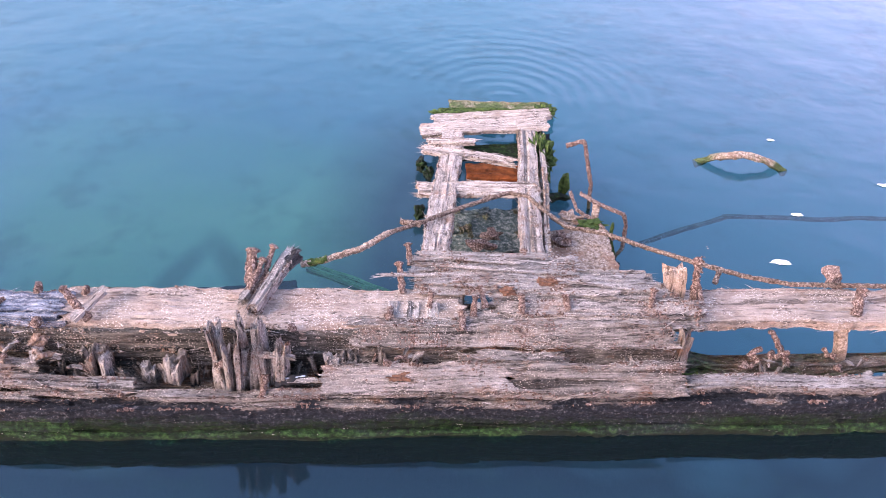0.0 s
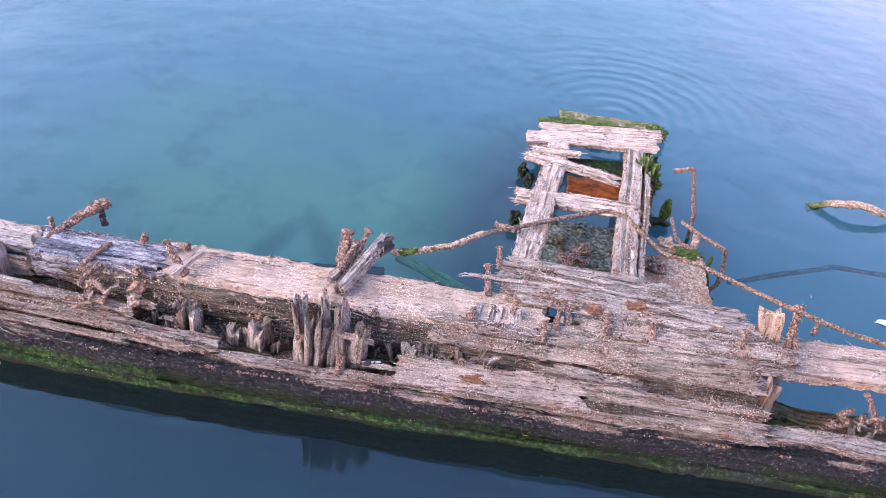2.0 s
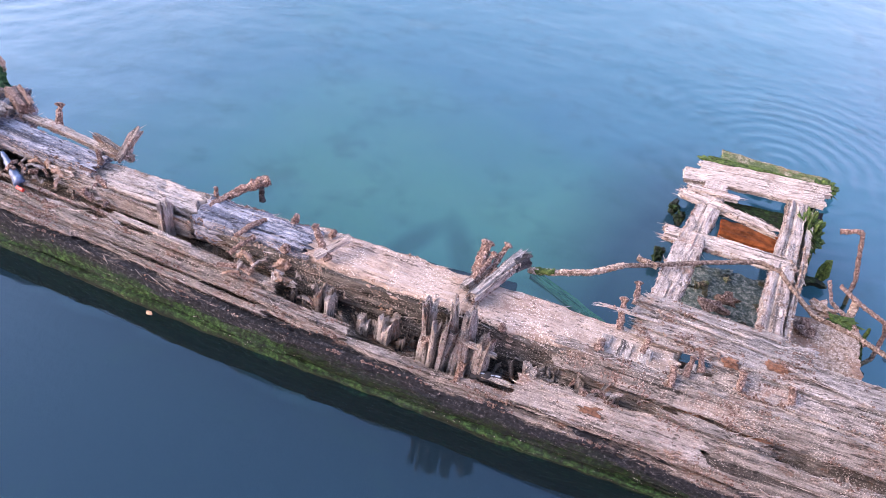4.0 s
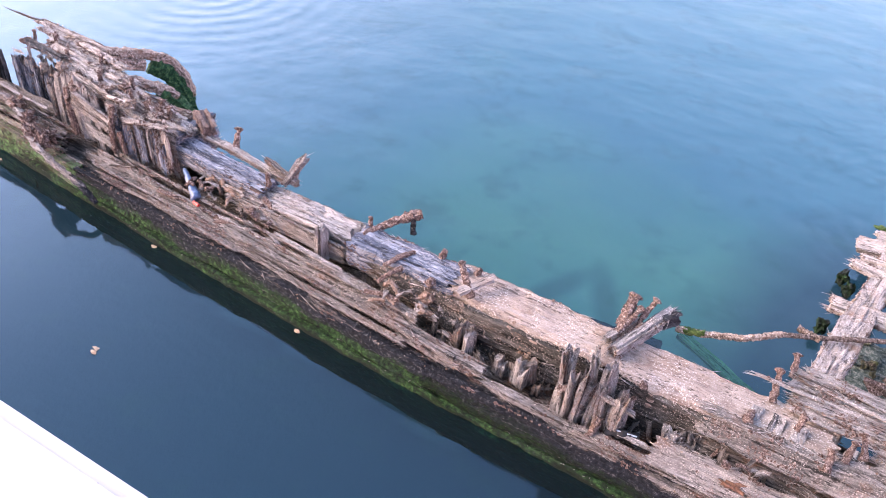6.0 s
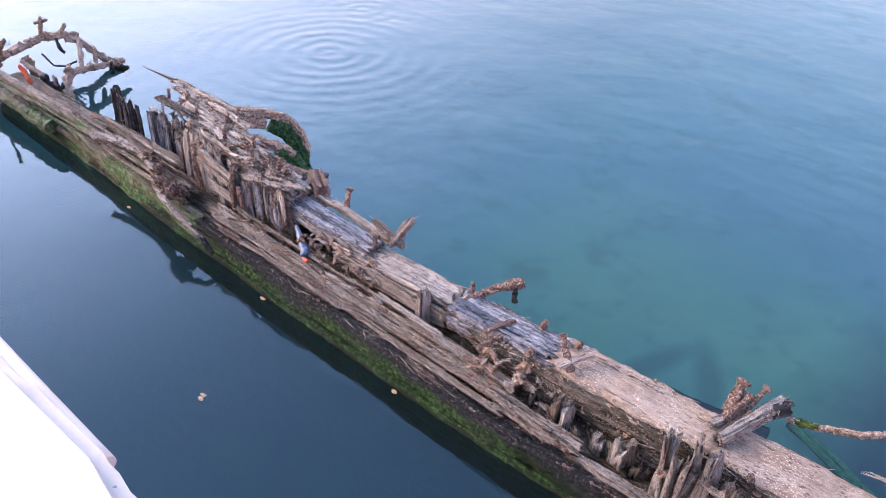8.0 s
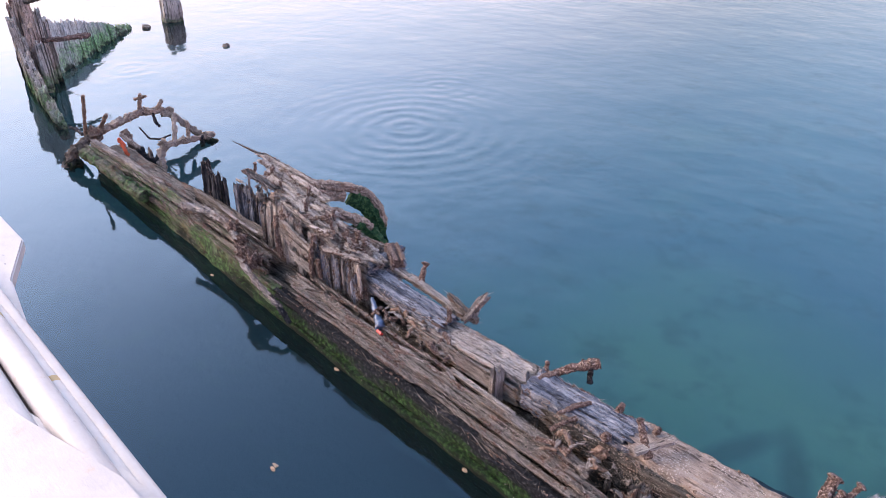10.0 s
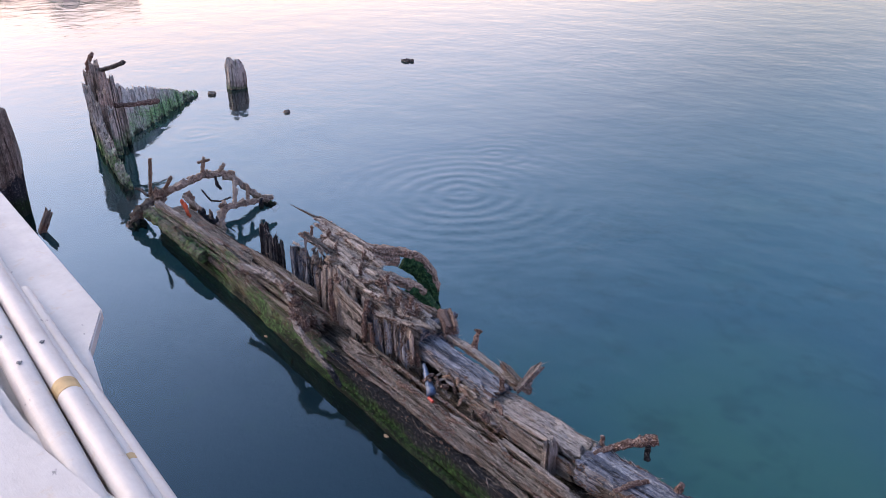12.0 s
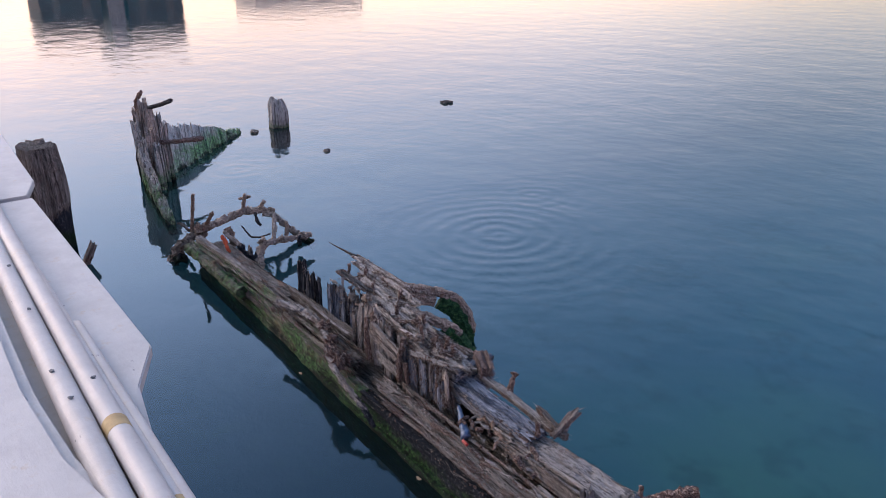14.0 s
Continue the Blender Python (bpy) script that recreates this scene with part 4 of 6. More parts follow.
timber("weedy_board", (-0.12, 8.72, 0.10), (1.32, 8.82, 0.09), 0.22, 0.08, MOSS, tower, rag=(0.06, 0.06), groove=0.02, label="green weedy board at the waterline")
timber("weedy_board", (0.02, 8.98, 0.035), (1.26, 9.0, 0.035), 0.36, 0.07, CRUST, tower, rag=(0.06, 0.06), groove=0.02)
lump("weed", (1.02, 7.62, 0.2), (0.12, 0.28, 0.15), MOSS, tower, lump=0.45, level=5, freq=8)
lump("weed", (1.22, 8.84, 0.1), (0.10, 0.13, 0.05), MOSS, tower, lump=0.6, level=4, freq=7)
for k in range(34):
    x = rnd.uniform(-0.16, 1.2) if k > 14 else rnd.uniform(-0.2, 0.2)
    lump("weed", (x, 8.60 + 0.1 * rnd.random() + 0.06 * x, 0.14 + 0.02 * rnd.random()), (rnd.uniform(0.02, 0.06), rnd.uniform(0.015, 0.04), 0.015), MOSS, tower, lump=0.6, level=2, freq=6)
timber("sunk_plate", (0.16, 7.90, 0.06), (0.98, 7.94, 0.06), 0.36, 0.05, WOOD_BLACK, tower, rag=(0.03, 0.12), groove=0.02)
for k in range(26):
    x = rnd.uniform(0.05, 0.75)
    y = rnd.uniform(5.95, 6.85)
    lump("shell_clump", (x, y, 0.075), (rnd.uniform(0.02, 0.05), rnd.uniform(0.02, 0.05), 0.02), rnd.choice((CRUST, SHELL_PLATE, RUSTED)), tower, lump=0.6, level=2, freq=5)
for p in ((-0.30, 7.58, 0.10), (-0.21, 7.48, 0.05), (-0.30, 6.69, 0.10), (1.13, 8.00, 0.15), (1.08, 8.17, 0.12)):
    lump("weed", p, (0.05, 0.06, 0.07), WOOD_BLACK, tower, lump=0.5, level=3)
timber("sunk_plate", (0.0, 6.38, 0.045), (0.78, 6.42, 0.045), 1.05, 0.05, SHELL_PLATE, tower, rag=(0.03, 0.03), groove=0.02, worn=0.03, label="blue-grey shell-crusted plate awash between the timbers")
timber("rust_plate", (0.2, 7.48, 0.08), (0.92, 7.5, 0.08), 0.34, 0.05, ORANGE_RUST, tower, rag=(0.02, 0.02), label="orange rusted plate under the slats")
lump("debris", (0.29, 6.05, 0.20), (0.13, 0.06, 0.05), RUSTED, tower, lump=0.5)
lump("debris", (0.41, 6.23, 0.20), (0.08, 0.06, 0.05), RUSTED, tower, lump=0.5)

for p, size in (((1.57, 4.14, 0.50), 0.11), ((1.41, 4.10, 0.46), 0.08), ((0.75, 4.31, 0.67), 0.10), ((-0.40, 4.10, 0.52), 0.10), ((0.26, 4.30, 0.67), 0.07), ((0.70, 4.70, 0.96), 0.07), ((0.39, 4.61, 0.95), 0.05)):
    lump("rust_patch", p, (size, 0.03, 0.03), FLAKE_RUST, stack, lump=0.6, level=3, freq=5)
# barnacled plate, rod and bent iron beside the frame
plate = thing("crusted_plate", (1.2, 5.7, 0.2), "barnacled rusty plate beside the timber frame", "metal plate")
timber("plate", (0.82, 5.70, 0.38), (1.48, 5.74, 0.38), 0.85, 0.14, CRUST, plate, rag=(0.02, 0.04), groove=0.012, worn=0.03)
lump("rust_lump", (1.01, 5.83, 0.48), (0.09, 0.07, 0.06), RUSTED, plate, lump=0.5)
lump("rust_lump", (1.15, 6.21, 0.43), (0.10, 0.08, 0.04), CRUST, plate, lump=0.7, level=3, freq=5)
lump("weed", (1.32, 6.12, 0.44), (0.10, 0.06, 0.03), MOSS, plate, lump=0.7, level=3, freq=5)
rod("bent_iron", [(1.26, 6.47, 0.55), (1.41, 6.30, 0.55), (1.65, 6.21, 0.50), (1.72, 6.30, 0.30), (1.70, 6.19, 0.10), (1.60, 6.08, 0.08)], 0.019, RUSTED, plate)
rod("bent_iron", [(1.18, 6.56, 0.50), (1.22, 6.33, 0.45), (1.40, 6.13, 0.45), (1.52, 5.95, 0.40)], 0.017, RUSTED, plate)
rod("bent_iron", [(1.54, 6.14, 0.45), (1.53, 6.11, 0.30), (1.60, 6.10, 0.10)], 0.016, MOSS, plate)
rod("strut", [(1.39, 6.26, 0.35), (1.41, 6.38, 0.50)], 0.035, CRUST, plate)
lump("weed", (1.25, 7.25, 0.12), (0.05, 0.06, 0.14), MOSS, plate, lump=0.5)
lump("weed", (1.16, 7.08, 0.05), (0.14, 0.06, 0.04), WOOD_BLACK, plate, lump=0.6)
lump("weed", (1.56, 5.89, 0.10), (0.04, 0.1, 0.1), WOOD_BLACK, plate, lump=0.6)
iron = thing("iron_rod", (1.5, 7.0, 0), "thin rusty iron rod with a bent top", "iron rod")
rod("shank", [(1.51, 6.98, -0.1), (1.48, 7.0, 0.3), (1.34, 7.02, 0.80)], 0.020, RUSTED, iron)
rod("bent_top", [(1.34, 7.02, 0.80), (1.27, 7.01, 0.79), (1.16, 7.0, 0.75)], 0.024, RUSTED, iron)

# ---- rope ----
rope = thing("rope", (0.5, 6.1, 0.6), "old encrusted brown rope slung over the timbers", "rope")
rod("strand", [(-1.22, 5.03, 0.80), (-0.97, 5.07, 0.84), (-0.75, 5.17, 0.86), (-0.54, 5.41, 0.84), (-0.28, 5.64, 0.78), (0.10, 5.99, 0.70), (0.54, 6.29, 0.66), (0.72, 6.24, 0.66), (0.86, 6.03, 0.64), (1.03, 5.87, 0.60), (1.35, 5.71, 0.66), (1.67, 5.39, 0.76), (2.04, 5.07, 0.86), (2.33, 4.95, 0.86), (2.68, 4.88, 0.85), (3.42, 4.90, 0.84), (4.5, 5.0, 0.83), (5.9, 5.1, 0.83)], 0.020, OLD_IRON, rope, lump=0.14, step=0.016)
rod("weedy_end", [(-1.23, 5.02, 0.80), (-1.04, 5.05, 0.83), (-0.75, 5.17, 0.86), (-0.54, 5.41, 0.84)], 0.026, CRUST, rope, lump=0.15, label="pale weedy end of the rope")
rod("weed", [(-1.21, 5.03, 0.80), (-1.13, 5.03, 0.82), (-1.02, 5.05, 0.84)], 0.028, MOSS, rope, lump=0.3)
rod("frayed_knot", [(-0.46, 5.62, 0.80), (-0.28, 5.60, 0.79)], 0.026, OLD_IRON, rope)
rod("hanging_end", [(2.13, 5.01, 0.86), (2.09, 4.92, 0.80)], 0.020, OLD_IRON, rope)

# ---- fork timber and stumps ----
fork = thing("forked_timber", (-1.5, 4.4, 0.8), "split grey timber lying across the beam with rusty bolts", "timber")
timber("prong", (-1.50, 4.41, 0.86), (-1.27, 5.02, 0.92), 0.13, 0.12, WOOD_PALE, fork, rag=(0.05, 0.1), groove=0.022)
timber("prong", (-1.60, 4.51, 0.86), (-1.46, 4.81, 0.92), 0.10, 0.09, WOOD, fork, rag=(0.05, 0.15), groove=0.02)
timber("charred_tip", (-1.32, 4.87, 0.92), (-1.24, 5.03, 0.92), 0.115, 0.115, WOOD_BLACK, fork, rag=(0.02, 0.06), groove=0.02)
bolt((-1.55, 4.67, 0.88), (-1.54, 4.88, 1.08), 0.026, 0.046, fork)
bolt((-1.47, 4.77, 0.88), (-1.40, 4.93, 1.08), 0.018, 0.034, fork)
bolt((-1.58, 4.70, 0.88), (-1.59, 4.93, 1.04), 0.02, 0.032, fork)
bolt((-1.55, 4.58, 0.88), (-1.47, 4.84, 1.02), 0.02, 0.03, fork)
crumbs("rust_crust", [((-1.51, 4.72, 0.93), (0.05, 0, 0), (0, 0.12, 0.05), 120)], RUSTED, fork, seed=8)

STUMPS = "splintered stumps along the hull"


def stump(x, y, z, count, spread, height, material, label, seed):
    t = thing("splintered_stump", (x, y, z), label, "timber stump", STUMPS)
    rnd = random.Random(seed)
    for i in range(count):
        u = (i + 0.5) / count - 0.5
        hgt = height * rnd.uniform(0.6, 1.08)
        upright("stave", (x + u * spread, y + rnd.uniform(-0.06, 0.05), z), hgt, rnd.uniform(1.3, 2.6) * spread / count, rnd.uniform(0.09, 0.15), rnd.choice((material, material, WOOD_PALE)), t, turn=rnd.uniform(-20, 20), lean=(rnd.uniform(-0.12, 0.12), rnd.uniform(-0.1, 0.1)), rag=(0.0, 0.35 * hgt), groove=0.014, fine=0.018)
    return t


big_stump = stump(-1.50, 4.14, 0.34, 11, 0.50, 0.70, WOOD, "tall cluster of splintered grey staves", 5)
lump("rust_lump", (-1.53, 4.13, 0.72), (0.15, 0.06, 0.05), RUSTED, big_stump, lump=0.5)
lump("rust_lump", (-1.63, 4.10, 0.66), (0.10, 0.06, 0.05), RUSTED, big_stump, lump=0.5)
timber("loose_splinter", (-1.48, 4.11, 0.76), (-1.13, 4.10, 0.72), 0.06, 0.05, WOOD, big_stump, rag=(0.1, 0.15))
bolt((-1.38, 4.08, 0.55), (-1.40, 3.98, 0.40), 0.02, 0.04, big_stump)
stump((-2.05, 4.20, 0.53)[0], 4.2, 0.38, 3, 0.12, 0.32, WOOD_DARK, "small dark splintered stump", 7)
stump((-2.60, 4.20, 0.51)[0], 4.2, 0.38, 3, 0.16, 0.36, WOOD_DARK, "small dark splintered stump", 9)
stump((-2.26, 4.18, 0.42)[0], 4.18, 0.36, 2, 0.08, 0.2, WOOD_DARK, "short rotten dark timber stump", 17)
stump((-0.85, 4.20, 0.57)[0], 4.2, 0.38, 3, 0.16, 0.3, WOOD_DARK, "small dark splintered stump", 11)
stump(-4.2, 4.3, 0.5, 2, 0.12, 0.4, WOOD, "short upright splintered post by the dark hollow", 13)
ochre = thing("split_post", (1.68, 4.72, 0.6), "splintered ochre-brown post standing beside the beam", "timber post")
upright("post", (1.75, 4.70, 0.55), 0.60, 0.19, 0.12, WOOD_OCHRE, ochre, lean=(-0.18, 0.05), rag=(0, 0.08), groove=0.02, tip=(0.8, 1.1))
bolt((1.86, 4.66, 0.78), (1.80, 4.74, 1.22), 0.024, 0.036, ochre)
bolt((1.90, 4.55, 0.8), (1.85, 4.72, 1.0), 0.016, 0.02, ochre)
crumbs("rust_crust", [((1.83, 4.7, 1.0), (0.02, 0, 0), (0, 0.02, 0.25), 60)], RUSTED, ochre, seed=9)

# ---- loose wood and bolts on the left beams ----
shard = thing("broken_board", (-2.7, 4.42, 0.84), "pale broken board with a leaning rusty bolt", "board")
timber("board", (-2.76, 4.27, 0.86), (-2.57, 4.54, 0.96), 0.09, 0.05, WOOD_PALE, shard, rag=(0.05, 0.12))
bolt((-2.65, 4.31, 0.84), (-2.86, 4.46, 1.02), 0.022, 0.034, shard)
LOOSE = "rusty bolts standing in the beams"


def lone_bolt(foot, top, r=0.02, head=0.04, label="short rusty bolt standing in the beam"):
    t = thing("rusty_bolt", foot, label, "bolt", LOOSE)
    bolt(foot, top, r, head, t)


lone_bolt((-3.13, 4.58, 0.82), (-3.10, 4.60, 0.92), 0.026, 0.06)
lone_bolt((-3.02, 4.28, 0.80), (-3.02, 4.30, 0.86), 0.03, 0.05)
lone_bolt((-2.78, 4.60, 0.82), (-2.76, 4.60, 0.90), 0.02, 0.036)
lone_bolt((-1.19, 4.27, 0.82), (-1.19, 4.29, 0.87), 0.02, 0.04)
lone_bolt((-3.88, 4.59, 0.78), (-3.88, 4.59, 0.92), 0.018, 0.026)
lone_bolt((-5.71, 4.75, 0.80), (-5.76, 4.88, 1.00), 0.022, 0.042, "tall rusty bolt by the drifted branches")
lone_bolt((-5.05, 4.54, 0.78), (-5.06, 4.54, 0.92), 0.02, 0.02)
lone_bolt((3.08, 4.98, 0.80), (3.00, 4.96, 0.92), 0.04, 0.07, "rust-caked bolt head on the pale beam")
lone_bolt((3.10, 4.59, 0.80), (3.17, 4.75, 0.95), 0.03, 0.045, "rust-caked bolt head on the pale beam")
bracket = thing("rusty_bracket", (-3.81, 4.76, 0.80), "rust-caked iron arm over the charred beam", "iron bracket")
rod("arm", [(-3.84, 4.44, 0.82), (-3.77, 4.63, 0.84), (-3.68, 4.71, 0.90), (-3.52, 4.86, 0.95)], 0.042, RUSTED, bracket, lump=0.4, taper=(0.7, 1.2))
rod("pendant", [(-3.56, 4.78, 0.93), (-3.54, 4.76, 0.78)], 0.022, WOOD_BLACK, bracket)
CLAMPS = "rusty iron straps on the beam's face"
for a, b in (((-3.45, 4.23, 0.82), (-3.34, 4.50, 0.84)), ((-3.44, 4.12, 0.72), (-3.31, 4.35, 0.80)), ((-3.52, 4.06, 0.62), (-3.22, 4.12, 0.64))):
    t = thing("iron_strap", a, "rusty iron strap fixed to the charred beam", "iron strap", CLAMPS)
    rod("strap", [a, ((a[0] + b[0]) / 2, (a[1] + b[1]) / 2, (a[2] + b[2]) / 2 + 0.02), b], 0.02, RUSTED, t, lump=0.35)


def tangle(name, at, count, size, material, label, category, seed, flat=0.5):
    """A heap of bent rusty scraps and broken wood."""
    t = thing(name, at, label, category)
    rnd = random.Random(seed)
    for i in range(count):
        p = Vector(at) + Vector((rnd.uniform(-1, 1) * size, rnd.uniform(-0.6, 0.6) * size, rnd.uniform(0, 0.5) * size))
        ang = rnd.uniform(0, 6.28)
        d = Vector((math.cos(ang), math.sin(ang) * 0.6, rnd.uniform(-0.3, 0.6))) * size * rnd.uniform(0.3, 0.8)
        if rnd.random() < 0.5:
            rod("scrap", [p, p + d * 0.5 + Vector((0, 0, rnd.uniform(0, 0.3) * size)), p + d], rnd.uniform(0.012, 0.026), material, t, lump=0.45)
        else:
            timber("splinter", p, p + d, rnd.uniform(0.03, 0.07), rnd.uniform(0.02, 0.04), WOOD, t, rag=(0.05, 0.12), groove=0.01, fine=0.016)
    return t


tangle("scrap_heap", (-3.20, 4.20, 0.58), 18, 0.22, TAN_RUST, "tangle of rusty straps and splinters in the hull", "scrap", 21)
tangle("scrap_heap", (-2.92, 4.20, 0.54), 12, 0.18, TAN_RUST, "tangle of rusty straps and splinters in the hull", "scrap", 22)
tangle("scrap_heap", (-5.41, 4.42, 0.62), 22, 0.22, TAN_RUST, "tangle of rusty straps and splinters in the hull", "scrap", 23)
tangle("scrap_heap", (-4.92, 4.32, 0.60), 14, 0.18, RUSTED, "tangle of rusty straps and splinters in the hull", "scrap", 24)
tangle("scrap_heap", (-5.66, 4.32, 0.58), 14, 0.18, RUSTED, "broken wood and rust beside a plastic bottle", "scrap", 25)
tangle("scrap_heap", (-0.48, 4.23, 0.62), 7, 0.16, RUSTED, "rusty scraps under the plank stack", "scrap", 26)
tangle("scrap_heap", (2.42, 4.38, 0.42), 9, 0.16, RUSTED, "broken ribs and rust in the open hull", "scrap", 27)
tangle("scrap_heap", (3.10, 4.41, 0.42), 9, 0.16, RUSTED, "broken ribs and rust in the open hull", "scrap", 28)
drift = thing("drift_branches", (-5.01, 4.76, 0.78), "broken grey branches caught behind the beam", "driftwood")
timber("branch", (-4.93, 4.60, 0.80), (-4.91, 4.93, 0.98), 0.10, 0.08, WOOD_DARK, drift, rag=(0.02, 0.12), groove=0.02, tip=(0.7, 1.1))
timber("branch", (-6.19, 4.75, 0.84), (-4.99, 4.70, 0.78), 0.10, 0.08, WOOD, drift, rag=(0.1, 0.05), groove=0.02)
timber("branch", (-4.85, 4.71, 0.78), (-5.26, 4.72, 0.90), 0.09, 0.07, WOOD_DARK, drift, rag=(0.02, 0.12), groove=0.02)
timber("branch", (-4.89, 4.67, 0.78), (-4.90, 4.81, 0.88), 0.03, 0.03, WOOD_PALE, drift, rag=(0.02, 0.1))
lump("knot", (-5.21, 4.73, 0.78), (0.1, 0.08, 0.07), WOOD_DARK, drift, lump=0.5)

# ---- right end of the hull ----
inner = thing("inner_rib_beam", (2.6, 4.5, 0.2), "dark weedy inner beam in the open hull", "timber beam")
timber("balk", (1.75, 4.50, 0.28), (5.9, 4.66, 0.30), 0.22, 0.2, WOOD_END, inner, rag=(0.1, 0.0), groove=0.045, worn=0.12)
upright("post", (3.10, 4.55, 0.36), 0.36, 0.10, 0.10, CRUST, inner, lean=(-0.25, 0), rag=(0.0, 0.03))
bolt((2.63, 4.42, 0.42), (2.43, 4.49, 0.72), 0.02, 0.026, inner)
upright("rib", (2.45, 4.38, 0.28), 0.22, 0.07, 0.06, WOOD, inner, lean=(-0.3, 0.1))
upright("rib", (2.55, 4.36, 0.28), 0.2, 0.07, 0.06, WOOD, inner, lean=(0.2, 0.1))
rnd = random.Random(41)
for k in range(16):
    x = 1.85 + 3.4 * k / 15 + rnd.uniform(-0.08, 0.08)
    upright("rib", (x, 4.32 + rnd.uniform(-0.05, 0.08), 0.26), rnd.uniform(0.1, 0.26), rnd.uniform(0.04, 0.09), 0.05, rnd.choice((WOOD_DARK, WOOD_ROT, CRUST)), inner, turn=rnd.uniform(-30, 30), lean=(rnd.uniform(-0.4, 0.4), rnd.uniform(-0.1, 0.2)), fine=0.014)
lump("weed", (1.9, 4.34, 0.28), (0.07, 0.06, 0.07), MOSS, inner, lump=0.5, level=3)
hoop = thing("sunken_hoop", (3.4, 7.9, 0), "barnacled timber arch rising out of the water", "timber arch")
rod("arch", [(2.90, 7.98, -0.05), (3.08, 7.94, 0.08), (3.4, 7.88, 0.16), (3.72, 7.86, 0.09), (3.92, 7.84, -0.05)], 0.042, CRUST, hoop, lump=0.3, step=0.05)

# ---- sunken timbers round the wreck ----
SUNKEN = "sunken timbers under the water"


def sunken(a, b, w, h, material, label):
    t = thing("sunken_timber", a, label, "timber", SUNKEN)
    timber("balk", a, b, w, h, material, t, rag=(0.02, 0.03), groove=0.012, step=0.06, fine=0.03)


sunken((-1.34, 5.98, -0.07), (-0.30, 5.46, -0.065), 0.15, 0.08, WOOD_WEED, "green weedy plank lying just under the water")
# added black plank: stands in for the band of shade behind the beam
sunken((-4.2, 5.36, -0.30), (-1.45, 5.86, -0.28), 0.30, 0.12, WOOD_BLACK, "black plank under water standing in for shade behind the beam")
sunken((2.0, 6.79, -0.35), (3.2, 7.31, -0.30), 0.06, 0.05, WOOD_ROT, "dark sunken rib beside the timber arch")
sunken((3.1, 7.30, -0.30), (5.2, 7.46, -0.40), 0.06, 0.05, WOOD_ROT, "dark sunken rib beside the timber arch")
# ---- litter ----
shoe = thing("shoe", (-1.21, 4.10, 0.50), "black rubber shoe with painted pale highlights", "shoe")
rod("upper", [(-1.32, 4.09, 0.44), (-1.27, 4.10, 0.45), (-1.19, 4.10, 0.46), (-1.09, 4.14, 0.45)], 0.042, BLACK_RUBBER, shoe, lump=0.12, taper=(0.75, 1.0))
# thin pale rods on top paint the blue-white highlights of the black rubber
rod("stripe", [(-1.31, 4.09, 0.478), (-1.25, 4.10, 0.488), (-1.21, 4.10, 0.490)], 0.007, SHOE_GLINT, shoe, lump=0.15)
rod("stripe", [(-1.17, 4.11, 0.490), (-1.10, 4.13, 0.488)], 0.006, SHOE_GLINT, shoe, lump=0.15)
bottle = thing("plastic_bottle", (-5.83, 4.27, 0.55), "crumpled blue plastic bottle with a red cap", "bottle")
rod("body", [(-6.00, 4.34, 0.68), (-5.90, 4.29, 0.66), (-5.79, 4.23, 0.62), (-5.66, 4.17, 0.57)], 0.050, BLUE_PLASTIC, bottle, lump=0.10, taper=(0.35, 1.0), smooth=True)
rod("cap", [(-5.66, 4.13, 0.55), (-5.58, 4.12, 0.55)], 0.016, RED_PLASTIC, bottle, lump=0.1)

# ---- the broken heap ----
heap = thing("wreckage_heap", (-7.3, 4.6, 0.2), "heap of splintered planks and rusted iron standing on the wreck", "wreckage")
rnd = random.Random(77)


def flat_rib(name, points, deep, thick, material, parent, label=""):
    """A sawn rib on edge along a smooth line: deep upwards, thick across."""
    p = np.array(points, float)
    d = np.r_[0, np.cumsum(np.linalg.norm(np.diff(p, axis=0), axis=1))]
    n = max(8, int(d[-1] / 0.02))
    q = np.linspace(0, d[-1], n)
    line = np.stack([np.interp(q, d, p[:, k]) for k in range(3)], 1)
    for _ in range(12):
        line[1:-1] = (line[:-2] + 2 * line[1:-1] + line[2:]) / 4
    tan = np.gradient(line, axis=0)
    tan /= np.linalg.norm(tan, axis=1)[:, None]
    side = np.cross(tan, (0, 0, 1.0))
    side /= np.linalg.norm(side, axis=1)[:, None] + 1e-9
    up = np.cross(side, tan)
    seed = next(SEEDS)
    m = 20
    a = np.arange(m) * 2 * math.pi / m
    square = 1.0 / np.maximum(np.abs(np.cos(a)), np.abs(np.sin(a))) ** 0.8
    rough = 0.72 + 0.5 * vnoise(np.arange(m)[None, :] * 1.7, q[:, None] * 22, seed) + 0.25 * (vnoise(np.arange(m)[None, :] * 4.1, q[:, None] * 60, seed + 3) - 0.5)
    cu, cv = (np.cos(a) * square * thick / 2)[None, :] * rough, (np.sin(a) * square * deep / 2)[None, :] * rough
    rings = line[:, None, :] + cu[:, :, None] * side[:, None, :] + cv[:, :, None] * up[:, None, :]
    return link(name, sweep("rib", rings), material, parent, Matrix.Identity(4), label)


timber("core", (-6.5, 4.74, 0.50), (-8.6, 4.84, 0.52), 0.56, 0.72, WOOD_DARK, heap, rag=(0.1, 0.3), groove=0.05, worn=0.12)
timber("backing_board", (-6.2, 4.47, 0.62), (-7.95, 4.47, 0.62), 0.06, 0.62, WOOD_RIM, heap, rag=(0.05, 0.2), groove=0.03)
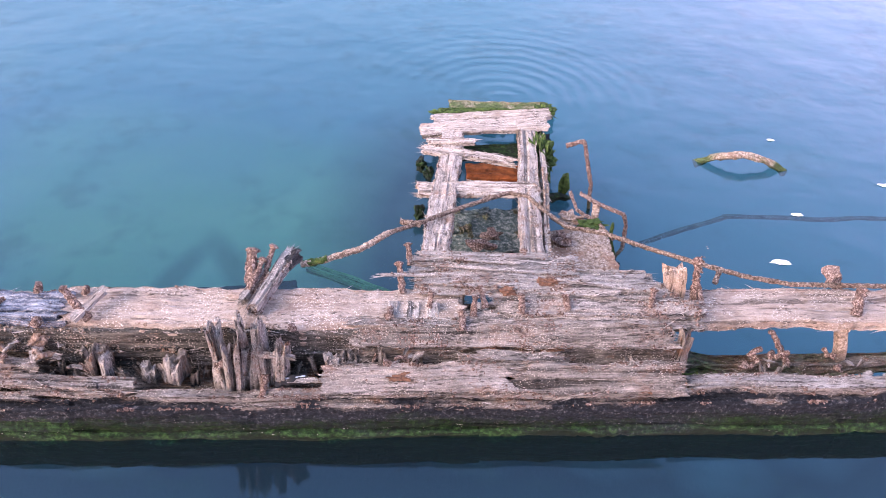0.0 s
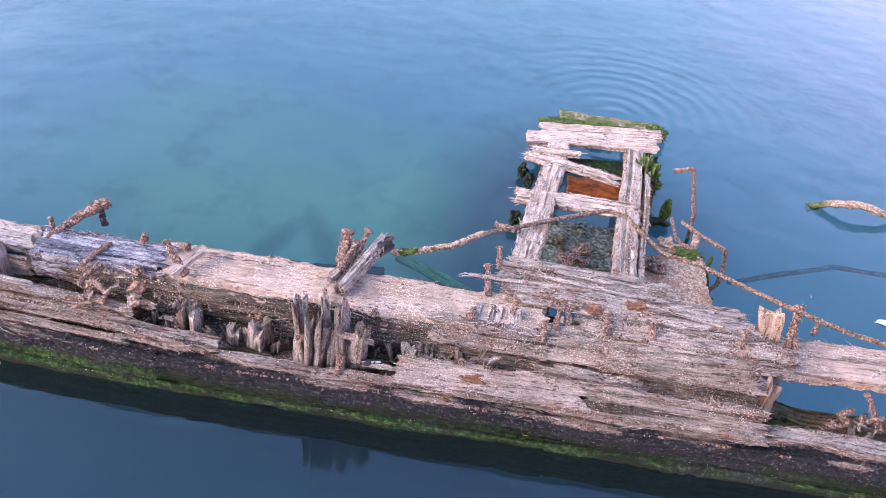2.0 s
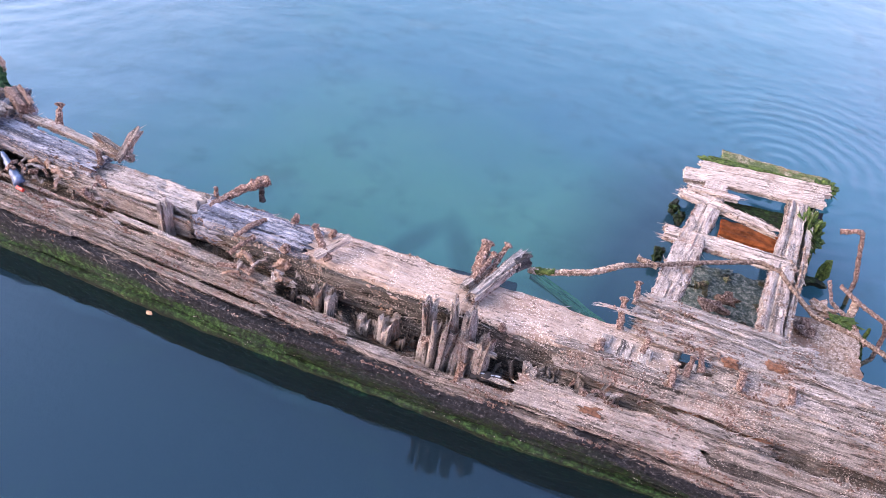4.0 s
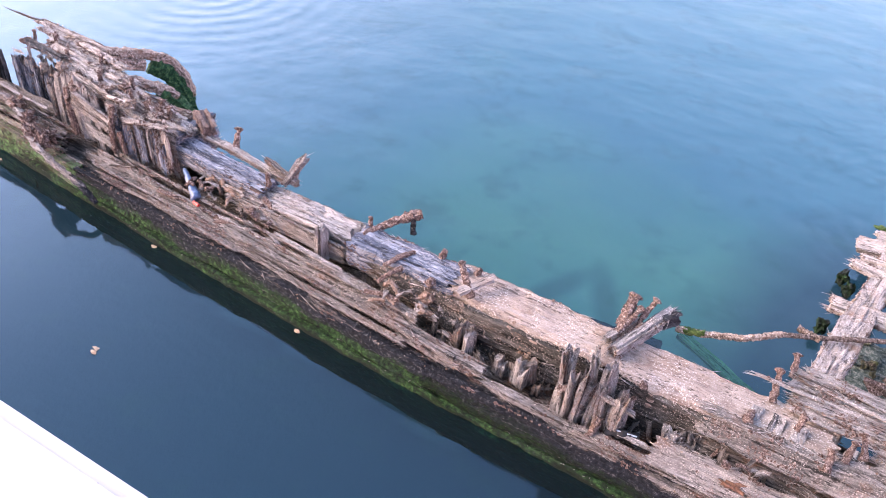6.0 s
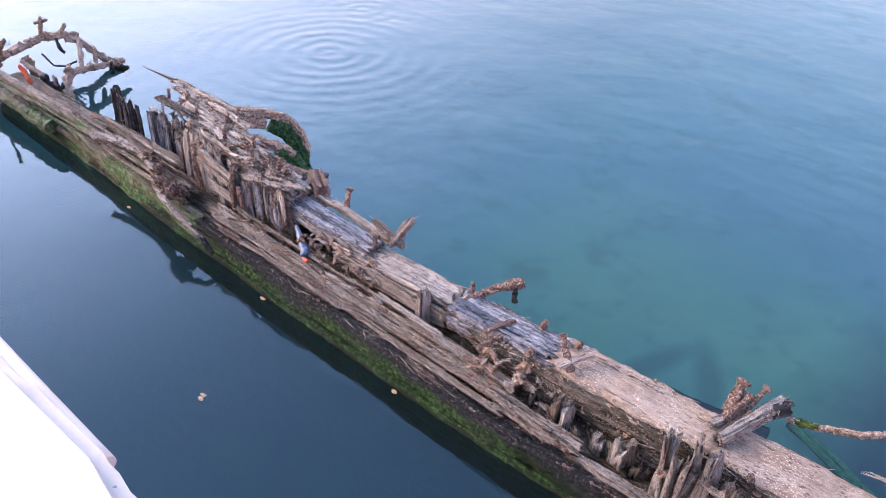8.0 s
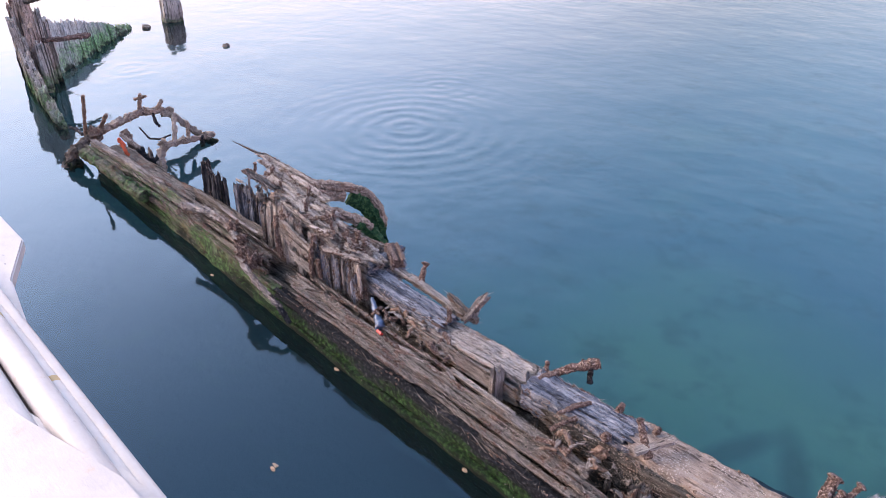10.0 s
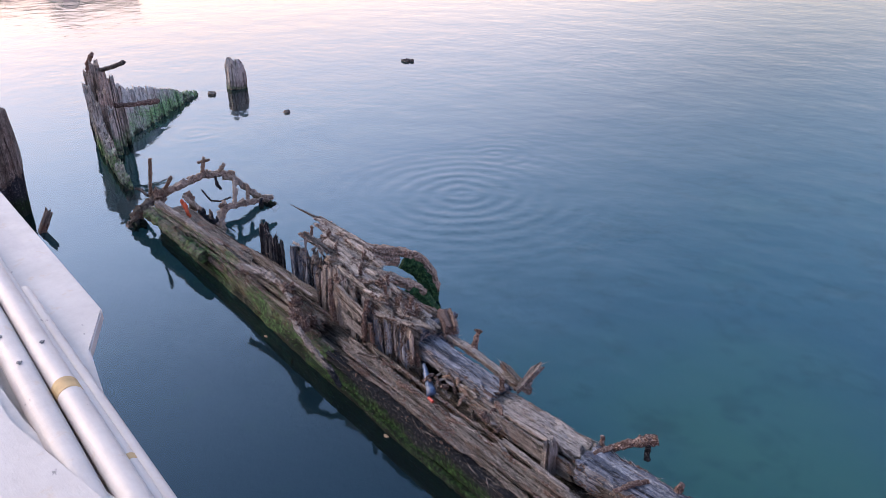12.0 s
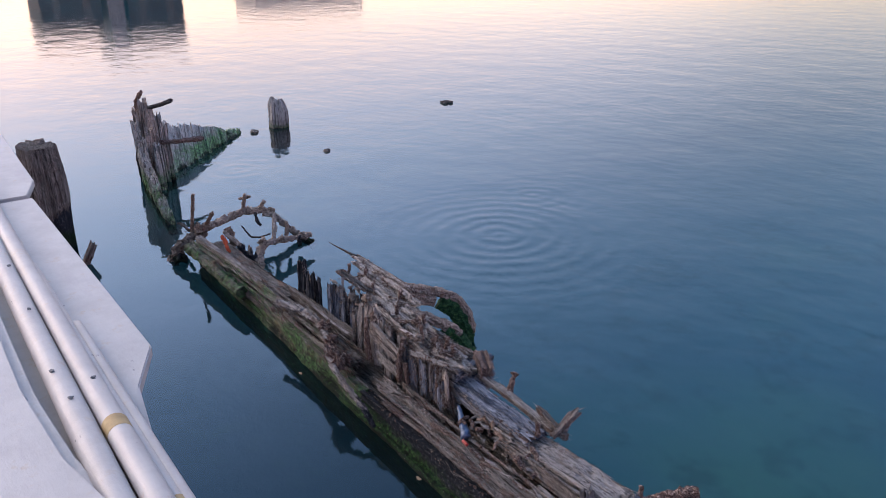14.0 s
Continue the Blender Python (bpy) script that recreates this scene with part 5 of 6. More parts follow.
# long roof planks fanning out from the spike
for a, b, w, h, mat, roll in (
    ((-9.38, 5.13, 1.07), (-7.95, 5.14, 1.0), 0.15, 0.07, WOOD_DRY, -14), ((-9.22, 5.04, 1.06), (-7.60, 4.99, 0.99), 0.17, 0.06, WOOD_PALE, 6),
    ((-9.02, 4.95, 1.03), (-7.20, 4.84, 0.98), 0.17, 0.07, WOOD_PALE, 10), ((-8.72, 4.85, 1.03), (-6.90, 4.70, 0.98), 0.18, 0.06, WOOD_DRY, 12),
    ((-8.42, 4.76, 1.02), (-6.72, 4.56, 0.96), 0.18, 0.07, WOOD_PALE, 20), ((-8.28, 4.64, 0.99), (-6.62, 4.43, 0.93), 0.15, 0.06, WOOD_PALE, 30),
    ((-9.12, 4.76, 1.02), (-8.15, 4.68, 1.05), 0.13, 0.06, WOOD_BLACK, 12), ((-8.5, 5.0, 1.10), (-7.5, 4.92, 1.06), 0.10, 0.05, WOOD_DRY, 8),
    ((-6.95, 4.84, 0.84), (-6.15, 4.74, 0.83), 0.18, 0.07, WOOD_SILVER, 0),
    ((-6.96, 4.74, 0.89), (-6.10, 4.60, 0.90), 0.18, 0.07, WOOD_PALE, 6), ((-6.82, 4.58, 0.95), (-6.10, 4.46, 0.98), 0.16, 0.06, WOOD_DRY, 12),
    ((-7.9, 4.50, 1.08), (-7.0, 4.44, 1.00), 0.09, 0.05, WOOD_DRY, 30),
):
    timber("plank", a, b, w, h, mat, heap, rag=(0.25, 0.3), groove=0.024, worn=0.05, eaten=0.22, roll=roll + rnd.uniform(-5, 5))
timber("spike", (-9.25, 5.12, 1.07), (-10.08, 5.13, 1.03), 0.07, 0.05, WOOD_BLACK, heap, rag=(0.05, 0.02), tip=(1.0, 0.12))
timber("plank", (-6.14, 4.36, 1.05), (-6.82, 4.33, 0.96), 0.10, 0.06, WOOD_PALE, heap, rag=(0.08, 0.15), groove=0.02, roll=20)
# pale toothed boards at the near end of the front
for k in range(10):
    x = -6.20 - 0.80 * k / 9 + rnd.uniform(-0.015, 0.015)
    z0 = 0.40 + rnd.uniform(-0.03, 0.16)
    upright("stave", (x, 4.37 + rnd.uniform(-0.035, 0.03), z0), 0.99 - z0 + rnd.uniform(-0.14, 0.05), rnd.uniform(0.09, 0.16), rnd.uniform(0.03, 0.06), rnd.choice((WOOD_SILVER, WOOD_DRY, WOOD_PALE, WOOD_BURNT, WOOD_SILVER)), heap, turn=rnd.uniform(-14, 14), lean=(rnd.uniform(-0.05, 0.05), rnd.uniform(-0.04, 0.06)), rag=(0.16, 0.16), groove=0.03, worn=0.05, eaten=0.22, fine=0.012)
timber("backing_board", (-6.15, 4.41, 0.70), (-7.05, 4.41, 0.68), 0.04, 0.5, WOOD, heap, rag=(0.04, 0.1), groove=0.03)
# broad grey boards in the middle of the front
for x, w, z0, top, mat in ((-7.10, 0.22, 0.38, 1.02, WOOD_PALE), (-7.32, 0.24, 0.34, 1.04, WOOD), (-7.54, 0.22, 0.42, 1.10, WOOD_PALE), (-7.72, 0.16, 0.48, 1.14, WOOD_PALE), (-7.86, 0.12, 0.52, 1.12, WOOD_PALE), (-7.98, 0.12, 0.46, 1.08, WOOD_PALE), (-8.10, 0.10, 0.52, 1.00, WOOD)):
    upright("stave", (x, 4.37 + rnd.uniform(-0.02, 0.02), z0), top - z0, w, 0.05, mat, heap, turn=rnd.uniform(-8, 8), lean=(rnd.uniform(-0.05, 0.05), 0.04), rag=(0.06, 0.16), groove=0.022, fine=0.014)
timber("panel", (-6.98, 4.32, 0.80), (-7.66, 4.31, 0.92), 0.05, 0.22, WOOD, heap, rag=(0.06, 0.12), groove=0.02)
timber("panel", (-7.02, 4.31, 0.56), (-7.50, 4.31, 0.62), 0.04, 0.14, WOOD_PALE, heap, rag=(0.06, 0.12), groove=0.02)
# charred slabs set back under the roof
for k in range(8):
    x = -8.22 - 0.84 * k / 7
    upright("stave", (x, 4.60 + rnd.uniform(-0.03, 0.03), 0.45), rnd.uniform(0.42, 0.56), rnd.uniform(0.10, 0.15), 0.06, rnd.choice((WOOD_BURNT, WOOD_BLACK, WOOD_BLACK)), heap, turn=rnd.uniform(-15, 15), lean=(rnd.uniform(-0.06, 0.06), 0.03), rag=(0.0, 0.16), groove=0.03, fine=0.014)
timber("ragged_end", (-6.28, 4.44, 0.72), (-6.34, 5.02, 0.74), 0.26, 0.42, WOOD_BURNT, heap, rag=(0.02, 0.06), groove=0.03, worn=0.05)
timber("block", (-6.02, 4.72, 0.92), (-6.36, 4.90, 0.93), 0.20, 0.16, RUSTED, heap, rag=(0.05, 0.08), groove=0.04, worn=0.10)
for k in range(64):
    x = rnd.uniform(-8.9, -6.25)
    p = Vector((x, rnd.uniform(4.42, min(5.12, 4.62 - 0.24 * (x + 6.3))), 0.98 + rnd.uniform(0, 0.07)))
    d = Vector((rnd.gauss(0, 0.16), rnd.gauss(0, 0.05), rnd.uniform(-0.03, 0.06)))
    if k % 5 == 0:
        d = Vector((rnd.gauss(0, 0.03), rnd.gauss(0, 0.03), rnd.uniform(0.06, 0.15)))
    timber("splinter", p, p + d, rnd.uniform(0.025, 0.07), rnd.uniform(0.02, 0.04), rnd.choice((WOOD_PALE, WOOD_DRY, WOOD, WOOD_PALE, TAN_IRON)), heap, rag=(0.06, 0.12), groove=0.012, fine=0.014, roll=rnd.uniform(-60, 60))
for k in range(22):
    x = rnd.uniform(-8.8, -6.3)
    y = rnd.uniform(4.38, min(5.1, 4.62 - 0.24 * (x + 6.3)))
    lump("rust_lump", (x, y, 1.0 + rnd.uniform(-0.05, 0.05)), (rnd.uniform(0.03, 0.09), rnd.uniform(0.03, 0.06), rnd.uniform(0.02, 0.05)), rnd.choice((RUSTED, TAN_IRON, CRUST)), heap, lump=0.6, level=3, freq=4)
for x in (-6.45, -6.6, -6.95, -7.15, -7.6, -7.9, -8.3, -8.7, -9.0):
    y = 4.5 + rnd.uniform(0.2, 1.0) * min(0.5, 0.12 - 0.24 * (x + 6.3))
    bolt((x, y, 0.92), (x + rnd.uniform(-0.05, 0.05), y + rnd.uniform(-0.04, 0.04), 1.10 + rnd.uniform(0, 0.06)), 0.016, 0.028, heap)
rod("rust_strip", [(-7.02, 4.29, 0.50), (-7.0, 4.29, 0.8), (-6.98, 4.34, 1.05)], 0.028, RUSTED, heap, lump=0.5)
rod("rust_strip", [(-6.86, 4.30, 0.55), (-6.9, 4.30, 0.78)], 0.022, RUSTED, heap, lump=0.5)
rod("rust_strip", [(-7.66, 4.29, 0.5), (-7.68, 4.29, 0.75), (-7.74, 4.34, 1.0)], 0.03, RUSTED, heap, lump=0.5)
# two ribs curving down into the water
flat_rib("rib", [(-8.56, 5.02, 0.93), (-8.36, 5.50, 0.81), (-8.25, 5.79, 0.72), (-8.17, 5.99, 0.60), (-8.10, 6.09, 0.42), (-8.05, 6.12, 0.22), (-8.04, 6.12, 0.10)], 0.11, 0.12, CRUST, heap)
flat_rib("rib", [(-8.50, 4.98, 0.84), (-8.34, 5.40, 0.71), (-8.26, 5.68, 0.62)], 0.13, 0.10, CRUST, heap)
flat_rib("weedy_rib", [(-8.24, 5.74, 0.60), (-8.17, 5.90, 0.48), (-8.10, 6.01, 0.30), (-8.05, 6.06, 0.06), (-8.03, 6.07, -0.14)], 0.20, 0.10, DEEP_MOSS, heap, "rib grown over with green weed")
flat_rib("rib", [(-7.66, 4.84, 0.95), (-7.42, 5.12, 0.82), (-7.30, 5.27, 0.73), (-7.26, 5.33, 0.66)], 0.11, 0.13, CRUST, heap)
flat_rib("weedy_rib", [(-7.36, 5.16, 0.70), (-7.27, 5.30, 0.56), (-7.22, 5.38, 0.40), (-7.20, 5.42, 0.05), (-7.20, 5.43, -0.14)], 0.24, 0.18, DEEP_MOSS, heap, "rib grown over with green weed")
for q in range(16):
    u = rnd.random()
    lump("weed", (-7.36 + 0.14 * u + rnd.uniform(-0.06, 0.06), 5.18 + 0.28 * u, 0.70 - 0.46 * u), (rnd.uniform(0.03, 0.06), rnd.uniform(0.03, 0.06), rnd.uniform(0.02, 0.05)), DEEP_MOSS, heap, lump=0.6, level=3, freq=5)

# black jagged posts
posts = thing("charred_posts", (-9.3, 4.6, 0.2), "row of charred jagged posts on the wreck", "timber post")
for px0, px1, top, w in ((34, 150, 78, 0.16), (58, 160, 100, 0.15), (72, 168, 108, 0.12), (98, 180, 96, 0.12), (112, 185, 104, 0.14), (128, 190, 115, 0.14), (150, 200, 112, 0.14)):
    x = float(np.interp(px0, [34, 60, 110, 150], [-9.93, -9.63, -8.94, -8.49]))
    hgt = float(np.interp(top, [78, 120], [0.72, 0.55])) + 0.12
    upright("post", (x, 4.6, 0.2), hgt - 0.08, w * 1.1, w, WOOD_BLACK if px0 < 80 else WOOD_BURNT, posts, turn=px0 * 7 % 40, rag=(0, 0.22), groove=0.025, tip=(1, 0.75))
timber("base_plank", (-8.3, 4.5, 0.35), (-10.2, 4.5, 0.35), 0.12, 0.3, WOOD_DARK, posts, rag=(0.1, 0.2))
timber("loose_lath", (-9.14, 4.30, 0.64), (-8.02, 4.24, 0.68), 0.05, 0.035, WOOD_PALE, posts, rag=(0.1, 0.1))
branch = thing("hanging_branch", (-7.97, 4.00, 0.60), "knotted bare branch hanging over the hull's side", "branch")
rod("stem", [(-9.58, 4.03, 0.58), (-9.12, 4.15, 0.62), (-8.62, 4.14, 0.64), (-8.14, 4.03, 0.62), (-7.86, 3.88, 0.58), (-7.68, 3.84, 0.52), (-7.35, 3.82, 0.43), (-7.06, 3.83, 0.33), (-6.86, 3.85, 0.17)], 0.044, WOOD, branch, lump=0.35, taper=(1.1, 0.7))
for k, (x, y, z) in enumerate(((-8.05, 4.02, 0.66), (-7.86, 3.92, 0.62), (-7.74, 3.92, 0.56), (-8.40, 4.12, 0.68), (-7.80, 4.05, 0.52))):
    lump("knot", (x, y, z), (0.08, 0.06, 0.07 + 0.01 * (k % 3)), RUSTED, branch, lump=0.6, level=3, freq=4)

# ---- rusted frame at the end of the hull ----
frame_iron = thing("bent_iron_frame", (-13, 5, 0), "bent rusted iron frame over the hull's broken end", "iron frame")
rod("arch", [(-13.26, 4.30, 0.46), (-13.33, 4.41, 0.46), (-13.42, 4.86, 0.50), (-13.55, 5.27, 0.53), (-13.50, 5.50, 0.52), (-13.40, 5.80, 0.48)], 0.062, TAN_IRON, frame_iron, lump=0.55, step=0.02, taper=(1.15, 0.7))
rod("arch_end", [(-13.42, 5.58, 0.47), (-13.26, 5.74, 0.42), (-13.05, 5.91, 0.20), (-12.84, 6.04, 0.04)], 0.055, TAN_IRON, frame_iron, lump=0.45, step=0.02)
rod("toe", [(-12.90, 6.00, 0.09), (-12.75, 6.14, -0.02), (-12.70, 6.20, -0.12)], 0.075, WOOD_BLACK, frame_iron, lump=0.5)
rod("arm", [(-11.86, 4.76, 0.02), (-11.96, 4.82, 0.18), (-12.10, 4.90, 0.30), (-12.21, 5.05, 0.38), (-12.31, 5.34, 0.33), (-12.37, 5.67, 0.28), (-12.44, 6.02, 0.25)], 0.05, TAN_IRON, frame_iron, lump=0.55, step=0.02, taper=(1.3, 0.8))
rod("strut", [(-12.31, 5.25, 0.33), (-12.75, 5.48, 0.42), (-13.24, 5.70, 0.46)], 0.036, TAN_IRON, frame_iron, lump=0.5)
rod("strut", [(-12.35, 5.51, 0.28), (-13.0, 5.83, 0.36)], 0.03, OLD_IRON, frame_iron, lump=0.4)
rod("strut", [(-12.36, 5.74, 0.30), (-12.42, 5.78, 0.10)], 0.036, WOOD_BLACK, frame_iron, lump=0.5)
rod("spike", [(-13.37, 4.47, 0.47), (-12.90, 4.47, 0.85)], 0.030, OLD_IRON, frame_iron, lump=0.4)
rod("spike", [(-13.39, 4.24, 0.42), (-13.07, 4.24, 1.18)], 0.028, OLD_IRON, frame_iron, lump=0.3)
cross = rod("spike", [(-13.61, 5.26, 0.50), (-13.39, 5.26, 0.90)], 0.030, TAN_IRON, frame_iron, lump=0.4)
rod("cross_pin", [(-13.53, 5.20, 0.79), (-13.36, 5.34, 0.85)], 0.024, OLD_IRON, cross, lump=0.4)
rod("spike", [(-13.53, 5.52, 0.50), (-13.28, 5.56, 0.74)], 0.032, TAN_IRON, frame_iron, lump=0.4)
rod("spike", [(-13.60, 4.26, 0.38), (-14.00, 4.30, 0.36), (-14.32, 4.31, 0.30)], 0.026, WOOD_BLACK, frame_iron)
rod("wire", [(-13.41, 5.15, 0.32), (-13.12, 5.17, 0.20), (-12.92, 5.26, 0.22), (-12.73, 5.38, 0.32)], 0.014, WOOD_BLACK, frame_iron)
rod("hook", [(-13.46, 5.44, 0.50), (-13.38, 5.44, 0.34), (-13.30, 5.46, 0.30)], 0.026, WOOD_BLACK, frame_iron, lump=0.4)
rod("post", [(-12.97, 4.78, 0.10), (-12.86, 4.74, 0.34), (-12.98, 4.72, 0.50)], 0.058, OLD_IRON, frame_iron, lump=0.5)
rod("bracket", [(-12.90, 4.62, 0.48), (-12.66, 4.66, 0.42), (-12.46, 4.72, 0.36)], 0.034, TAN_IRON, frame_iron, lump=0.5)
rod("log", [(-13.44, 3.86, -0.06), (-13.32, 3.92, 0.15), (-13.25, 4.02, 0.30), (-13.26, 4.20, 0.41), (-13.26, 4.42, 0.49)], 0.085, WOOD_ROT, frame_iron, lump=0.4, taper=(1.1, 0.9))
lump("root", (-13.30, 3.92, 0.08), (0.16, 0.10, 0.10), WOOD_BLACK, frame_iron, lump=0.6, level=3)
lump("root", (-13.27, 4.36, 0.46), (0.16, 0.12, 0.09), OLD_IRON, frame_iron, lump=0.6, level=3)
for x, y, z, r in ((-13.46, 5.02, 0.53, 0.07), (-13.54, 5.34, 0.55, 0.08), (-13.44, 5.72, 0.50, 0.06), (-12.22, 5.02, 0.40, 0.07), (-12.33, 5.42, 0.33, 0.065), (-12.40, 5.86, 0.28, 0.07)):
    lump("rust_lump", (x, y, z), (r, r * 0.8, r * 0.7), TAN_IRON, frame_iron, lump=0.7, level=3, freq=5)
for p, h in (((-12.24, 4.74, 0.10), 0.3), ((-12.06, 4.78, 0.10), 0.22), ((-12.49, 4.75, 0.15), 0.2)):
    upright("stump", p, h, 0.16, 0.12, WOOD_DARK, frame_iron)
cloth = thing("orange_cloth", (-12.32, 4.45, 0.40), "scrap of bright orange cloth caught on the iron", "cloth")
rod("cloth", [(-12.50, 4.44, 0.56), (-12.40, 4.45, 0.50), (-12.28, 4.42, 0.44), (-12.22, 4.44, 0.36)], 0.034, ORANGE_CLOTH, cloth, lump=0.5, taper=(1.0, 0.6))

# ---- the bow ----
bow = thing("bow_section", (-18.5, 5.4, 0), "broken wooden bow standing out of the water, green at its foot", "shipwreck")
rnd = random.Random(31)
FAR_A, FAR_B = (-18.48, 5.51, 0.00), (-21.63, 8.60, 0.00)
NEAR_A, NEAR_B = (-18.30, 4.95, 0.00), (-15.26, 4.47, 0.00)
ALONG = (Vector(FAR_B) - Vector(FAR_A)).normalized()
for i in range(34):
    u = i / 33
    foot = Vector(FAR_A).lerp(Vector(FAR_B), u) + Vector((0.11, -0.03, -0.08)) + rnd.uniform(-0.04, 0.04) * Vector((0.56, 0, 0.80))
    length = 1.62 * (1 - u) ** 0.95 + 0.24 + rnd.uniform(-0.06, 0.06)
    lie = Vector((-0.80, 0.22, 0.56 + rnd.uniform(-0.02, 0.02))).normalized()
    seed = next(SEEDS)
    board = timber_mesh(length, rnd.uniform(0.13, 0.21), 0.07, rag=(0.0, 0.14), groove=0.035, fine=0.025, step=0.05, seed=seed)
    link("stave", board, WOOD_BOW, bow, axis_matrix(foot, foot + lie * length, up=lie.cross(ALONG)))
for i in range(20):
    u = i / 19
    x, y = NEAR_A[0] + (NEAR_B[0] - NEAR_A[0]) * u, NEAR_A[1] + (NEAR_B[1] - NEAR_A[1]) * u
    h = float(np.interp(u, [0, 0.15, 0.35, 0.6, 1], [1.5, 1.0, 0.62, 0.42, 0.14])) + rnd.uniform(-0.08, 0.08)
    upright("stave", (x, y, -0.2), max(0.26, h + 0.2), 0.30, 0.2, WOOD_BOW, bow, turn=-13, rag=(0, 0.2), groove=0.05, fine=0.025, step=0.05, lean=(0.02, -0.06))
for at, h, w, mat in (
    ((-18.46, 5.01, 0.00), 1.80, 0.24, WOOD_DRY), ((-18.35, 5.14, 0.00), 2.0, 0.26, WOOD_DRY), ((-18.16, 5.22, 0.00), 1.86, 0.24, WOOD_DRY),
    ((-18.16, 5.36, 0.00), 1.7, 0.22, WOOD_BOW), ((-18.24, 5.51, 0.00), 1.45, 0.2, WOOD_BOW), ((-17.87, 5.05, 0.00), 1.5, 0.22, WOOD_DRY),
    ((-17.61, 5.11, 0.00), 1.15, 0.2, WOOD_BOW), ((-17.81, 4.88, 0.00), 1.25, 0.2, WOOD_BOW),
):
    upright("stem_post", (at[0], at[1], -0.2), h + 0.1, w, 0.3, mat, bow, turn=75 + rnd.uniform(-8, 8), rag=(0, 0.3), groove=0.05, fine=0.025, step=0.05, lean=(0.0, -0.02))
rod("bent_iron", [(-19.21, 5.18, 1.22), (-19.10, 5.18, 1.69), (-18.58, 5.18, 1.98)], 0.045, RUSTED, bow)
rod("bent_iron", [(-18.38, 5.18, 1.65), (-17.28, 5.18, 1.90), (-16.57, 5.18, 2.10)], 0.04, WOOD_BLACK, bow)
rod("rail", [(-18.07, 5.30, 0.93), (-17.60, 5.60, 1.00), (-17.93, 6.20, 0.91)], 0.05, RUSTED, bow)
rod("hanging_cable", [(-18.34, 4.90, 1.09), (-18.44, 4.85, 0.57), (-18.73, 4.96, -0.05)], 0.03, WOOD_BLACK, bow)

# ---- piles, stub and rocks ----
def pile(at, r, top, material, label, lean=(0, 0), sides=36, seed=1, dome=0.3, jag=0.9):
    t = thing("mooring_pile", (at[0], at[1], 0), label, "pile")
    n = 22
    s = np.linspace(0, 1, n)
    a = np.arange(sides) * 2 * math.pi / sides
    R = r * (0.86 + 0.28 * vnoise(np.arange(sides)[None, :] * 0.8, s[:, None] * 3, seed)) * (1 - 0.12 * s[:, None]) * np.where(s > 0.8, 1 - dome * ((s - 0.8) / 0.2) ** 2, 1)[:, None]
    R = R * (0.88 + 0.24 * vnoise(np.arange(sides)[None, :] * 5.1, s[:, None] * 1.5, seed + 9))
    cut = jag * r * (0.6 * vnoise(np.arange(sides) * 0.35, 0 * a, seed + 4) + 0.4 * vnoise(np.arange(sides) * 1.3, 0 * a, seed + 5))
    Zs = -0.6 + s[:, None] * (top + 0.6 - cut[None, :])
    rings = np.stack([Zs, R * np.cos(a) + lean[1] * Zs, R * np.sin(a) + lean[0] * Zs], 2)
    m = Matrix(((0, 0, 1, at[0]), (0, 1, 0, at[1]), (1, 0, 0, 0), (0, 0, 0, 1)))
    mesh = sweep("pile", rings)
    mesh.flip_normals()
    link("shaft", mesh, material, t, m)
    return t


pile((-21.68, 9.80), 0.30, 0.97, WOOD_STUB, "short round mooring pile with a splintered top", seed=3, dome=0.4, jag=1.5)
pile((-15.35, 2.42), 0.36, 1.95, WOOD_PILE, "tall dark mooring pile beside the quay", seed=5, dome=0.04, jag=0.45)
stub = thing("leaning_stub", (-13.9, 2.6, 0), "leaning broken board end out of the water", "timber stub")
timber("board", (-14.14, 2.56, -0.10), (-14.12, 2.80, 0.36), 0.22, 0.12, WOOD_ROT, stub, rag=(0, 0.1))
ROCKS = "stones awash round the bow"
for at, s in (((-18.27, 9.49, 0.00), 0.1), ((-21.43, 15.66, 0.00), 0.14), ((-21.33, 15.79, 0.00), 0.12), ((-21.40, 8.91, 0.00), 0.14)):
    t = thing("stone", at, "small dark wet stone awash", "stone", ROCKS)
    lump("stone_body", at, (s, s * 0.8, s * 0.6), STONE, t)

# floating scraps
SCRAPS = "scraps floating on the water"
for at, s in (((3.95, 8.48, 0.01), 0.045), ((3.74, 6.96, 0.01), 0.06), ((3.29, 6.16, 0.01), 0.10), ((4.97, 7.57, 0.01), 0.07)):
    t = thing("feather", at, "white feather floating on the water", "feather", SCRAPS)
    lump("vane", at, (s * 0.8, s * 0.3, 0.006), FEATHER, t, lump=0.5, level=3, freq=5)
    lump("quill", (at[0] + 0.5 * s, at[1] - 0.2 * s, at[2]), (s * 0.5, s * 0.2, 0.006), FEATHER, t, lump=0.5)
for at in ((-5.29, 2.64, 0.01), (-4.10, 3.82, 0.01), (-6.03, 3.85, 0.01), (-8.63, 3.85, 0.01), (-5.27, 2.60, 0.01)):
    t = thing("leaf", at, "small dry leaf floating on the water", "leaf", SCRAPS)
    lump("blade", at, (0.03, 0.017, 0.005), LEAF, t, lump=0.4)

# ---- white rail with pipes at the quay's edge ----
rail = thing("quay_rail", (-1.8, 0.3, 4.31), "white-painted ledge with pipes along the quay's edge", "rail")


